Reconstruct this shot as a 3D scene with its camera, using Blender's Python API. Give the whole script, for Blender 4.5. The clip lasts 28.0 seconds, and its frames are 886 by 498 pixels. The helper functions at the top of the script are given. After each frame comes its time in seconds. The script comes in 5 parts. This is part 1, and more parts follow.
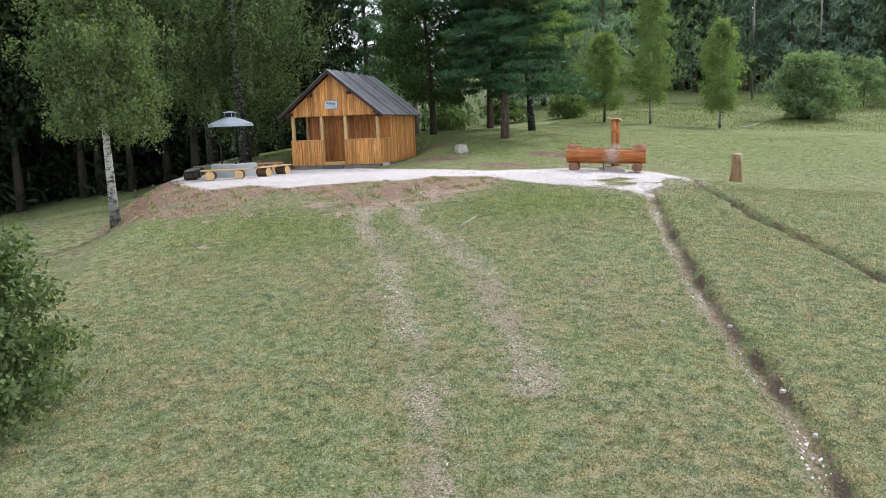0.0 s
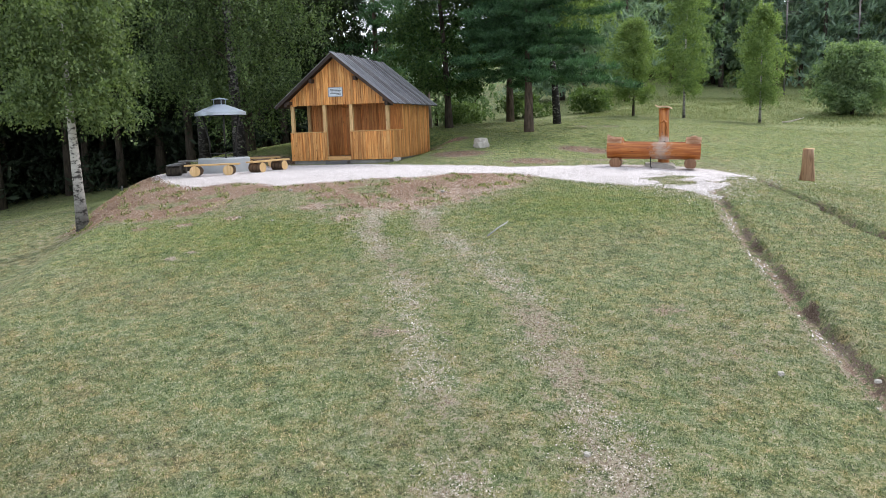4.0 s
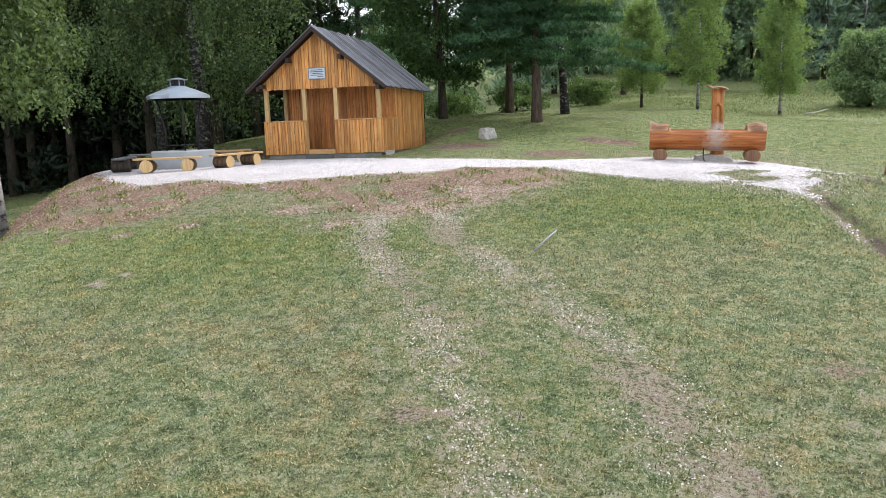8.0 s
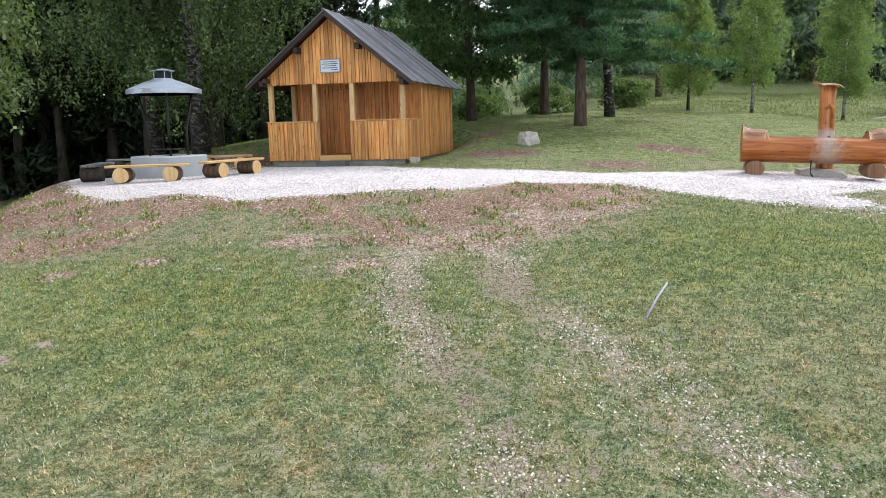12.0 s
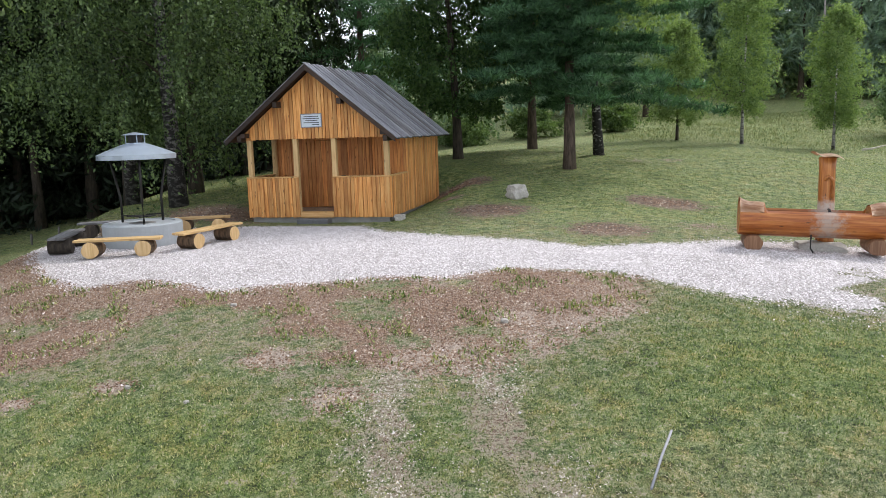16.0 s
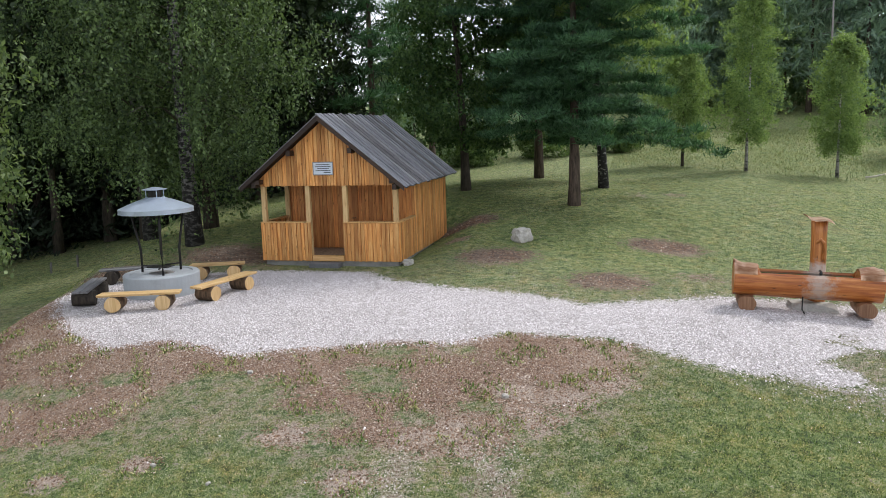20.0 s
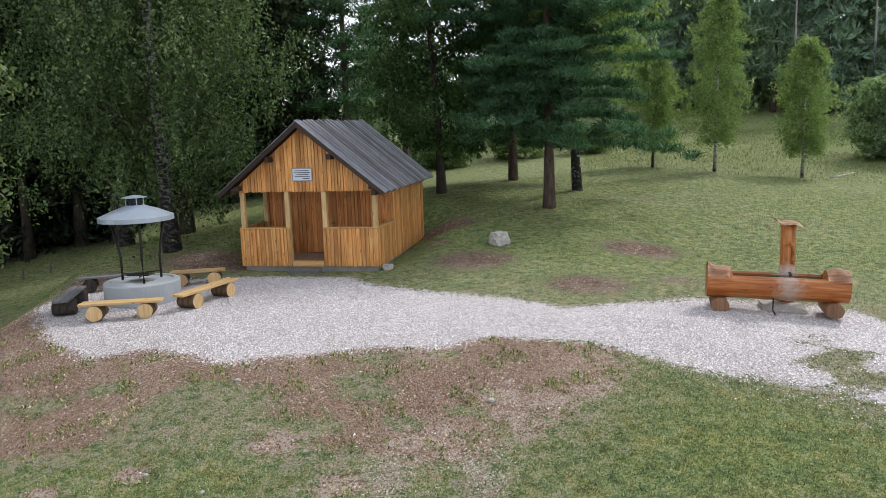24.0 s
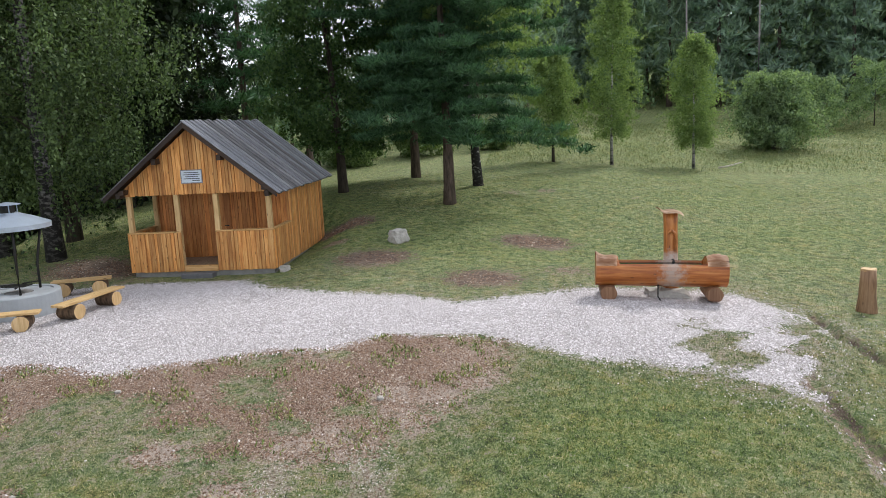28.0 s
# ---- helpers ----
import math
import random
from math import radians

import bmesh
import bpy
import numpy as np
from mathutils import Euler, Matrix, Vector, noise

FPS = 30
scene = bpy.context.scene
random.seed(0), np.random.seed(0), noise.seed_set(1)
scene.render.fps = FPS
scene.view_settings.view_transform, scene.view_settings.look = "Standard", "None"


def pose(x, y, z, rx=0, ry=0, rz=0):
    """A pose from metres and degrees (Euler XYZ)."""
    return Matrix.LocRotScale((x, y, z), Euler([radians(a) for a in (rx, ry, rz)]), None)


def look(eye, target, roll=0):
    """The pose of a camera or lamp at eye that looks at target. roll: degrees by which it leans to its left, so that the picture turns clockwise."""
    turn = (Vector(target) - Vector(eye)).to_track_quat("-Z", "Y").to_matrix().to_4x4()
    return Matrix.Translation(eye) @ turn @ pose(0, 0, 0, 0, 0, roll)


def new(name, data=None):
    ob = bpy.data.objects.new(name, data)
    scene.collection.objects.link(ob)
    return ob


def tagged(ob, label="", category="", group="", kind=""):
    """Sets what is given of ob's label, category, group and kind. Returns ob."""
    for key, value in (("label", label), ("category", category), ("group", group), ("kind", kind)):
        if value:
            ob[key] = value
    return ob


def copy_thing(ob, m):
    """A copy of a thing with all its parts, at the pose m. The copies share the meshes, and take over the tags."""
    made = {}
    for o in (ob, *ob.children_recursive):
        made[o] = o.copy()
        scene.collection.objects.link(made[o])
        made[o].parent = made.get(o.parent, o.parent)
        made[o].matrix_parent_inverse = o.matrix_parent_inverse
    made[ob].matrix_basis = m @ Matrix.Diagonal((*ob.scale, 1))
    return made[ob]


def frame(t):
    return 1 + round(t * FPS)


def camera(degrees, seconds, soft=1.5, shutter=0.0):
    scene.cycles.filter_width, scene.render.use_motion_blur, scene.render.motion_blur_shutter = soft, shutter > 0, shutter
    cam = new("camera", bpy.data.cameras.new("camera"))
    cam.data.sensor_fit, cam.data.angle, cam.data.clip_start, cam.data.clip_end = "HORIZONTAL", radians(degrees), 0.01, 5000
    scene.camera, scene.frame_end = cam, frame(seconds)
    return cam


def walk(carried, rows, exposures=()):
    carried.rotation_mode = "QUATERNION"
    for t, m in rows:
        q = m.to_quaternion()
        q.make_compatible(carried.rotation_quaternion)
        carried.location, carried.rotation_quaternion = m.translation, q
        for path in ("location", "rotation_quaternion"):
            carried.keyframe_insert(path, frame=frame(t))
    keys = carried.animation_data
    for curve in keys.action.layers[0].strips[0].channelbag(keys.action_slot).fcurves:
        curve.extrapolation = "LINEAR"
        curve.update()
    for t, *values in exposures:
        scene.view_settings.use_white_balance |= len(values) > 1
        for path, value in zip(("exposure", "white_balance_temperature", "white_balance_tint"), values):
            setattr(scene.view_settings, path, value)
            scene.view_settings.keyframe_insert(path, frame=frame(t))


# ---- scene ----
cam = camera(60.0, 28.0, soft=0.6)
PATH = [
    (0, 14.498, -31.091, 1.656, 80.91, 2.20, 13.95),
    (0.5, 14.353, -30.649, 1.637, 80.91, 2.07, 14.24),
    (1, 14.200, -30.189, 1.630, 80.93, 2.04, 14.80),
    (1.5, 14.050, -29.799, 1.616, 80.95, 1.99, 15.03),
    (2, 13.893, -29.309, 1.590, 80.91, 1.99, 14.82),
    (2.5, 13.749, -28.856, 1.546, 80.87, 1.95, 14.81),
    (3, 13.599, -28.390, 1.499, 80.85, 1.90, 14.86),
    (3.5, 13.452, -27.955, 1.432, 80.85, 1.93, 14.73),
    (5.5, 12.455, -26.146, 1.240, 80.70, 1.95, 14.07),
    (6, 12.213, -25.611, 1.195, 80.72, 1.98, 13.44),
    (6.5, 11.987, -25.143, 1.148, 80.72, 1.98, 13.34),
    (7, 11.785, -24.630, 1.096, 80.79, 1.91, 13.40),
    (7.5, 11.554, -24.155, 1.049, 80.80, 1.82, 13.33),
    (8, 11.353, -23.613, 1.025, 80.71, 1.95, 12.80),
    (8.5, 11.162, -23.093, 1.003, 80.71, 1.89, 12.90),
    (9, 10.944, -22.557, 0.958, 80.75, 1.78, 13.28),
    (9.5, 10.778, -22.073, 0.903, 80.78, 1.69, 13.46),
    (10, 10.612, -21.595, 0.843, 80.81, 1.59, 13.50),
    (10.5, 10.451, -21.170, 0.843, 80.78, 1.60, 13.34),
    (11, 10.238, -20.707, 0.899, 80.79, 1.49, 13.70),
    (11.5, 10.100, -20.402, 0.943, 80.85, 1.37, 14.27),
    (12, 9.984, -20.033, 1.066, 80.86, 1.41, 13.89),
    (12.5, 9.883, -19.744, 1.190, 80.90, 1.58, 13.09),
    (14.5, 9.717, -19.144, 1.809, 80.97, 1.64, 13.07),
    (15, 9.768, -19.077, 1.993, 81.01, 1.61, 13.17),
    (15.5, 9.806, -19.083, 2.193, 81.06, 1.61, 12.99),
    (16, 9.827, -19.126, 2.436, 81.06, 1.72, 12.89),
    (16.5, 9.818, -19.205, 2.680, 81.02, 1.72, 12.69),
    (17, 9.793, -19.330, 2.949, 81.05, 1.72, 12.55),
    (17.5, 9.796, -19.409, 3.160, 81.07, 1.73, 12.50),
    (18, 9.825, -19.462, 3.343, 81.02, 1.77, 12.27),
    (18.5, 9.899, -19.495, 3.469, 81.09, 1.73, 12.69),
    (19, 9.981, -19.503, 3.584, 80.99, 1.59, 13.28),
    (19.5, 10.040, -19.516, 3.664, 81.03, 1.58, 13.53),
    (20, 10.046, -19.569, 3.734, 81.03, 1.64, 13.64),
    (20.5, 10.013, -19.616, 3.790, 81.02, 1.61, 13.26),
    (22.5, 9.962, -19.824, 3.923, 81.03, 1.58, 13.89),
    (23, 9.956, -19.889, 3.955, 80.99, 1.57, 14.28),
    (23.5, 9.936, -19.888, 3.949, 80.99, 1.63, 13.59),
    (24, 9.883, -19.849, 3.928, 80.88, 1.84, 11.40),
    (24.5, 9.820, -19.842, 3.935, 80.76, 2.02, 10.35),
    (25, 9.855, -19.837, 3.940, 80.77, 1.88, 10.46),
    (25.5, 9.900, -19.816, 3.945, 80.77, 1.98, 10.88),
    (26, 9.999, -19.783, 3.936, 80.78, 1.97, 11.22),
    (26.5, 10.117, -19.754, 3.921, 80.81, 1.97, 11.46),
    (27, 10.267, -19.714, 3.894, 80.81, 1.96, 11.37),
    (27.5, 10.347, -19.656, 3.870, 80.76, 2.33, 9.31),
    (28, 10.368, -19.720, 3.868, 80.52, 2.77, 4.94),
]


def on_path(row):
    t, x, y, z, rx, ry, rz = row
    return t, pose(x, y, z, rx, ry, rz)


walk(cam, [on_path(r) for r in PATH], [(0, 0.68), (6, 0.74), (11, 0.82), (14.5, 0.69), (17, 0.59), (20, 0.48), (25, 0.41), (28, 0.44)])

# ---- world, sun, exposure ----
SUN_ELEVATION, SUN_AZIMUTH = radians(46), radians(36)
world = bpy.data.worlds.new("world")
scene.world = world
world.use_nodes = True
wn = world.node_tree.nodes
sky = wn.new("ShaderNodeTexSky")
sky.sky_type, sky.sun_disc = "NISHITA", False
sky.sun_elevation, sky.sun_rotation = SUN_ELEVATION, SUN_AZIMUTH
sky.air_density, sky.dust_density, sky.ozone_density = 1.0, 2.0, 1.0
veil = wn.new("ShaderNodeMix")   # thin high cloud over the blue
veil.data_type = "RGBA"
veil.inputs[0].default_value, veil.inputs[7].default_value = 0.72, (8.6, 9.0, 9.7, 1)
world.node_tree.links.new(sky.outputs[0], veil.inputs[6])
world.node_tree.links.new(veil.outputs[2], wn["Background"].inputs[0])
wn["Background"].inputs[1].default_value = 0.11
sun_data = bpy.data.lights.new("sun", "SUN")
sun_data.energy, sun_data.angle, sun_data.color = 1.9, radians(11), (1.0, 0.975, 0.94)
sun = new("sun", sun_data)
s_dir = Vector((math.sin(SUN_AZIMUTH) * math.cos(SUN_ELEVATION), math.cos(SUN_AZIMUTH) * math.cos(SUN_ELEVATION), math.sin(SUN_ELEVATION)))
sun.matrix_world = look(s_dir * 60, (0, 0, 0))


# ---- materials ----
def mat(name, rough=0.8, metal=0.0):
    m = bpy.data.materials.new(name)
    m.use_nodes = True
    nt = m.node_tree
    b = nt.nodes["Principled BSDF"]
    b.inputs["Roughness"].default_value, b.inputs["Metallic"].default_value = rough, metal
    return m, nt, b


def node(nt, kind, **values):
    n = nt.nodes.new("ShaderNode" + kind)
    for key, v in values.items():
        n.inputs[key.replace("_", " ")].default_value = v
    return n


def noise_tex(nt, vec, scale, detail=4.0, rough=0.6, distort=0.0):
    n = node(nt, "TexNoise", Scale=scale, Detail=detail, Roughness=rough, Distortion=distort)
    if vec is not None:
        nt.links.new(vec, n.inputs["Vector"])
    return n.outputs["Fac"]


def ramp(nt, fac, stops):
    r = nt.nodes.new("ShaderNodeValToRGB")
    while len(r.color_ramp.elements) < len(stops):
        r.color_ramp.elements.new(0.5)
    for e, (p, c) in zip(r.color_ramp.elements, stops):
        e.position, e.color = p, (*c, 1) if len(c) == 3 else c
    nt.links.new(fac, r.inputs[0])
    return r.outputs[0]


def mix(nt, fac, a, b, blend="MIX"):
    m = nt.nodes.new("ShaderNodeMix")
    m.data_type, m.blend_type = "RGBA", blend
    for sock, v in ((m.inputs[0], fac), (m.inputs[6], a), (m.inputs[7], b)):
        if isinstance(v, (int, float)):
            sock.default_value = v
        elif isinstance(v, tuple):
            sock.default_value = (*v, 1)
        else:
            nt.links.new(v, sock)
    return m.outputs[2]


def calc(nt, op, a, b=0.0, clamp=False):
    m = nt.nodes.new("ShaderNodeMath")
    m.operation, m.use_clamp = op, clamp
    for sock, v in ((m.inputs[0], a), (m.inputs[1], b)):
        if isinstance(v, (int, float)):
            sock.default_value = v
        else:
            nt.links.new(v, sock)
    return m.outputs[0]


def bump(nt, b, height, strength=0.4, dist=0.01):
    n = node(nt, "Bump", Strength=strength, Distance=dist)
    nt.links.new(height, n.inputs["Height"])
    nt.links.new(n.outputs[0], b.inputs["Normal"])


def coords(nt, which="Object", scale=None):
    c = nt.nodes.new("ShaderNodeTexCoord").outputs[which]
    if scale:
        mp = nt.nodes.new("ShaderNodeMapping")
        mp.inputs["Scale"].default_value = scale
        nt.links.new(c, mp.inputs["Vector"])
        c = mp.outputs[0]
    return c


def wood_mat(name, dark, mid, light, along="Z", rough=0.62, knots=True, grain=1.0, per_piece=0.45):
    m, nt, b = mat(name, rough)
    s = {"Z": (26, 26, 1.6), "X": (1.6, 26, 26), "Y": (26, 1.6, 26)}[along]
    info = nt.nodes.new("ShaderNodeObjectInfo")
    off = nt.nodes.new("ShaderNodeVectorMath")
    off.operation = "ADD"
    c = coords(nt)
    cx = nt.nodes.new("ShaderNodeCombineXYZ")
    for i in range(3):
        nt.links.new(calc(nt, "MULTIPLY", info.outputs["Random"], 37.0 + 11 * i), cx.inputs[i])
    nt.links.new(c, off.inputs[0])
    nt.links.new(cx.outputs[0], off.inputs[1])
    mp = nt.nodes.new("ShaderNodeMapping")
    mp.inputs["Scale"].default_value = tuple(v * grain for v in s)
    nt.links.new(off.outputs[0], mp.inputs["Vector"])
    g = noise_tex(nt, mp.outputs[0], 1.0, 5.0, 0.65, 0.4)
    col = ramp(nt, g, [(0.3, dark), (0.5, mid), (0.68, light)])
    blotch = noise_tex(nt, off.outputs[0], 3.0, 3.0)
    col = mix(nt, calc(nt, "MULTIPLY", blotch, 0.35), col, dark)
    tint = ramp(nt, info.outputs["Random"], [(0.0, (0.62, 0.56, 0.5)), (0.5, (1.0, 1.0, 1.0)), (1.0, (1.35, 1.3, 1.2))])
    col = mix(nt, per_piece * 2, col, tint, "MULTIPLY")
    if knots:
        v = node(nt, "TexVoronoi", Scale=1.0)
        mk = nt.nodes.new("ShaderNodeMapping")
        mk.inputs["Scale"].default_value = {"Z": (9, 9, 3), "X": (3, 9, 9), "Y": (9, 3, 9)}[along]
        nt.links.new(off.outputs[0], mk.inputs["Vector"])
        nt.links.new(mk.outputs[0], v.inputs["Vector"])
        kn = ramp(nt, v.outputs["Distance"], [(0.06, (1, 1, 1)), (0.16, (0, 0, 0))])
        col = mix(nt, calc(nt, "MULTIPLY", kn, 0.75), col, tuple(c * 0.3 for c in dark))
    nt.links.new(col, b.inputs["Base Color"])
    bump(nt, b, g, 0.3, 0.004)
    return m


def plain_mat(name, color, rough=0.7, metal=0.0, vary=0.25, scale=6.0, fine=60.0, relief=0.2):
    m, nt, b = mat(name, rough, metal)
    c = coords(nt)
    n1, n2 = noise_tex(nt, c, scale), noise_tex(nt, c, fine, 3.0)
    f = calc(nt, "ADD", calc(nt, "MULTIPLY", n1, 0.6), calc(nt, "MULTIPLY", n2, 0.4))
    lo, hi = tuple(v * (1 - vary) for v in color), tuple(min(1, v * (1 + vary)) for v in color)
    nt.links.new(ramp(nt, f, [(0.32, lo), (0.68, hi)]), b.inputs["Base Color"])
    bump(nt, b, n2, relief, 0.004)
    return m


def leaf_mat(name, dark, light, trans=0.35, rough=0.55):
    m, nt, b = mat(name, rough)
    geo = nt.nodes.new("ShaderNodeNewGeometry")
    big = noise_tex(nt, coords(nt), 0.7, 2.0)
    f = calc(nt, "ADD", calc(nt, "MULTIPLY", geo.outputs["Random Per Island"], 0.55), calc(nt, "MULTIPLY", big, 0.5))
    col = ramp(nt, f, [(0.2, dark), (0.85, light)])
    nt.links.new(col, b.inputs["Base Color"])
    b.inputs["Specular IOR Level"].default_value = 0.25
    t = nt.nodes.new("ShaderNodeBsdfTranslucent")
    nt.links.new(mix(nt, 1.0, col, (1.15, 1.25, 0.6), "MULTIPLY"), t.inputs["Color"])
    ms = nt.nodes.new("ShaderNodeMixShader")
    ms.inputs[0].default_value = trans
    nt.links.new(b.outputs[0], ms.inputs[1])
    nt.links.new(t.outputs[0], ms.inputs[2])
    nt.links.new(ms.outputs[0], nt.nodes["Material Output"].inputs["Surface"])
    return m


def bark_mat(name, dark, light, band=False, rare=0.0):
    m, nt, b = mat(name, 0.9)
    c = coords(nt, "Object", (5, 5, 9) if band else (14, 14, 2.2))
    n = noise_tex(nt, c, 1.0, 5.0, 0.7)
    if band:
        col = ramp(nt, n, [(0.40 + rare, dark), (0.50 + rare, light), (0.8 + rare, tuple(min(1, v * 1.15) for v in light))])
        z = nt.nodes.new("ShaderNodeSeparateXYZ")
        nt.links.new(coords(nt), z.inputs[0])
        low = ramp(nt, calc(nt, "ADD", calc(nt, "MULTIPLY", z.outputs[2], 0.2), calc(nt, "MULTIPLY", n, 0.5)), [(0.25, (1, 1, 1)), (0.75, (0, 0, 0))])
        col = mix(nt, calc(nt, "MULTIPLY", low, 0.8), col, dark)
    else:
        col = ramp(nt, n, [(0.35, dark), (0.65, light)])
    nt.links.new(col, b.inputs["Base Color"])
    bump(nt, b, n, 0.6, 0.02)
    return m


M_BOARD = wood_mat("larch_board", (0.36, 0.13, 0.034), (0.66, 0.31, 0.092), (0.82, 0.5, 0.2), per_piece=0.42, grain=0.75)
M_POST = wood_mat("pale_timber", (0.45, 0.27, 0.11), (0.62, 0.42, 0.2), (0.72, 0.52, 0.28), per_piece=0.15)
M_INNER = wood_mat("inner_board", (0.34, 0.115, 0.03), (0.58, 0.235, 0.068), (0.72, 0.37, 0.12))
M_RAIL = wood_mat("rail_timber", (0.42, 0.22, 0.08), (0.58, 0.34, 0.13), (0.68, 0.43, 0.2), along="X", per_piece=0.15)
M_DARKWOOD = wood_mat("dark_timber", (0.016, 0.009, 0.006), (0.035, 0.018, 0.011), (0.055, 0.03, 0.02), along="X", knots=False)
M_PLANK = wood_mat("bench_plank", (0.42, 0.25, 0.1), (0.6, 0.4, 0.18), (0.72, 0.52, 0.28), along="X", per_piece=0.15)
M_OLDPLANK = wood_mat("weathered_plank", (0.09, 0.088, 0.09), (0.19, 0.19, 0.2), (0.3, 0.3, 0.32), along="X", knots=False)
M_LOG = wood_mat("stained_log", (0.17, 0.04, 0.009), (0.42, 0.13, 0.027), (0.6, 0.255, 0.07), along="X", rough=0.4, grain=0.6, per_piece=0.1)
_nt = M_LOG.node_tree
_b = _nt.nodes["Principled BSDF"]
_sep = _nt.nodes.new("ShaderNodeSeparateXYZ")
_nt.links.new(coords(_nt), _sep.inputs[0])
_near = calc(_nt, "ADD", calc(_nt, "ABSOLUTE", calc(_nt, "SUBTRACT", _sep.outputs[0], 0.22)), calc(_nt, "MULTIPLY", calc(_nt, "SUBTRACT", noise_tex(_nt, coords(_nt), 9.0, 5.0, 0.8), 0.5), 0.9))
_stain = ramp(_nt, _near, [(0.04, (0.7, 0.7, 0.7)), (0.32, (0, 0, 0))])
_nt.links.new(mix(_nt, _stain, _b.inputs["Base Color"].links[0].from_socket, (0.42, 0.37, 0.32)), _b.inputs["Base Color"])
M_LOGTOP = wood_mat("weathered_log_top", (0.24, 0.09, 0.035), (0.48, 0.24, 0.12), (0.66, 0.44, 0.28), along="X", rough=0.55, grain=0.6, per_piece=0.1)
M_CAPBARK = wood_mat("pale_bark_slab", (0.28, 0.13, 0.06), (0.5, 0.33, 0.2), (0.66, 0.5, 0.36), along="X", grain=0.5, per_piece=0.1)
M_PILLAR = wood_mat("stained_pillar", (0.2, 0.058, 0.014), (0.46, 0.165, 0.038), (0.62, 0.28, 0.085), along="Z", rough=0.42, grain=0.6, per_piece=0.1)
_nt = M_PILLAR.node_tree
_b = _nt.nodes["Principled BSDF"]
_sep = _nt.nodes.new("ShaderNodeSeparateXYZ")
_nt.links.new(coords(_nt), _sep.inputs[0])
_near = calc(_nt, "ADD", calc(_nt, "ABSOLUTE", calc(_nt, "SUBTRACT", _sep.outputs[2], 0.8)), calc(_nt, "MULTIPLY", calc(_nt, "SUBTRACT", noise_tex(_nt, coords(_nt), 12.0, 5.0, 0.8), 0.5), 0.5))
_stain = ramp(_nt, _near, [(0.05, (0.8, 0.8, 0.8)), (0.2, (0, 0, 0))])   # lime from the water
_nt.links.new(mix(_nt, _stain, _b.inputs["Base Color"].links[0].from_socket, (0.55, 0.5, 0.46)), _b.inputs["Base Color"])
M_CUT = wood_mat("cut_wood", (0.5, 0.3, 0.12), (0.66, 0.45, 0.22), (0.76, 0.57, 0.33), along="Z", knots=False, per_piece=0.2)
M_CUTDARK = wood_mat("dark_cut_wood", (0.14, 0.065, 0.03), (0.23, 0.115, 0.06), (0.33, 0.19, 0.11), along="Z", knots=False, per_piece=0.2)
M_STUMP = wood_mat("weathered_stump", (0.12, 0.06, 0.03), (0.33, 0.19, 0.1), (0.48, 0.32, 0.19), along="Z", grain=0.5)
M_BARK = bark_mat("log_bark", (0.05, 0.03, 0.017), (0.19, 0.12, 0.07))
M_OLDBARK = bark_mat("wet_bark", (0.02, 0.016, 0.012), (0.07, 0.055, 0.042))
M_BIRCHBARK = bark_mat("birch_bark", (0.035, 0.032, 0.03), (0.52, 0.5, 0.47), band=True)
M_OLDBIRCH = bark_mat("old_birch_bark", (0.016, 0.014, 0.013), (0.2, 0.19, 0.18), True, 0.09)
M_PIEBARK = bark_mat("black_and_white_bark", (0.018, 0.016, 0.015), (0.45, 0.43, 0.41), True, 0.13)
M_DARKBARK = bark_mat("dark_bark", (0.022, 0.017, 0.013), (0.085, 0.066, 0.05))
M_PINEBARK = bark_mat("pine_bark", (0.04, 0.028, 0.022), (0.16, 0.115, 0.09))
M_CONCRETE = plain_mat("concrete", (0.4, 0.425, 0.45), 0.85, 0, 0.12, 3.0, 70.0)
M_FOUND = plain_mat("foundation_concrete", (0.26, 0.25, 0.24), 0.9, 0, 0.3, 4.0, 60.0)
M_STONE = plain_mat("limestone", (0.42, 0.395, 0.36), 0.9, 0, 0.3, 9.0, 70.0, 0.8)
M_STEEL = plain_mat("black_steel", (0.018, 0.017, 0.016), 0.5, 0.3, 0.3, 8.0, 60.0)
M_ZINC = plain_mat("galvanised_sheet", (0.5, 0.57, 0.68), 0.32, 0.5, 0.1, 3.0, 40.0, 0.08)
M_ROOFBOARD = wood_mat("weathered_roof_board", (0.1, 0.103, 0.118), (0.22, 0.228, 0.262), (0.4, 0.41, 0.46), along="X", rough=0.7, knots=False, grain=1.0, per_piece=0.5)
# lower roof boards: shadow between the cover boards is put into this colour
M_ROOFUNDER = wood_mat("shadowed_roof_board", (0.035, 0.036, 0.042), (0.08, 0.083, 0.096), (0.16, 0.165, 0.185), along="X", rough=0.8, knots=False, per_piece=0.4)
M_SLATE = plain_mat("slate_step", (0.13, 0.13, 0.138), 0.8, 0, 0.3, 5.0, 60.0, 0.5)
M_ROOF = plain_mat("grey_roof_sheet", (0.27, 0.28, 0.32), 0.6, 0.05, 0.45, 3.0, 140.0, 0.3)
M_SIGN = plain_mat("sign_plate", (0.6, 0.66, 0.73), 0.4, 0.1, 0.06, 3.0, 60.0, 0.05)
M_INK = plain_mat("sign_ink", (0.07, 0.08, 0.1), 0.6)
M_WATER, _nt, _b = mat("dark_water", 0.05)
_b.inputs["Base Color"].default_value = (0.012, 0.016, 0.014, 1)
M_LEAF_BIRCH = leaf_mat("birch_leaf", (0.05, 0.085, 0.035), (0.21, 0.275, 0.125), 0.4)
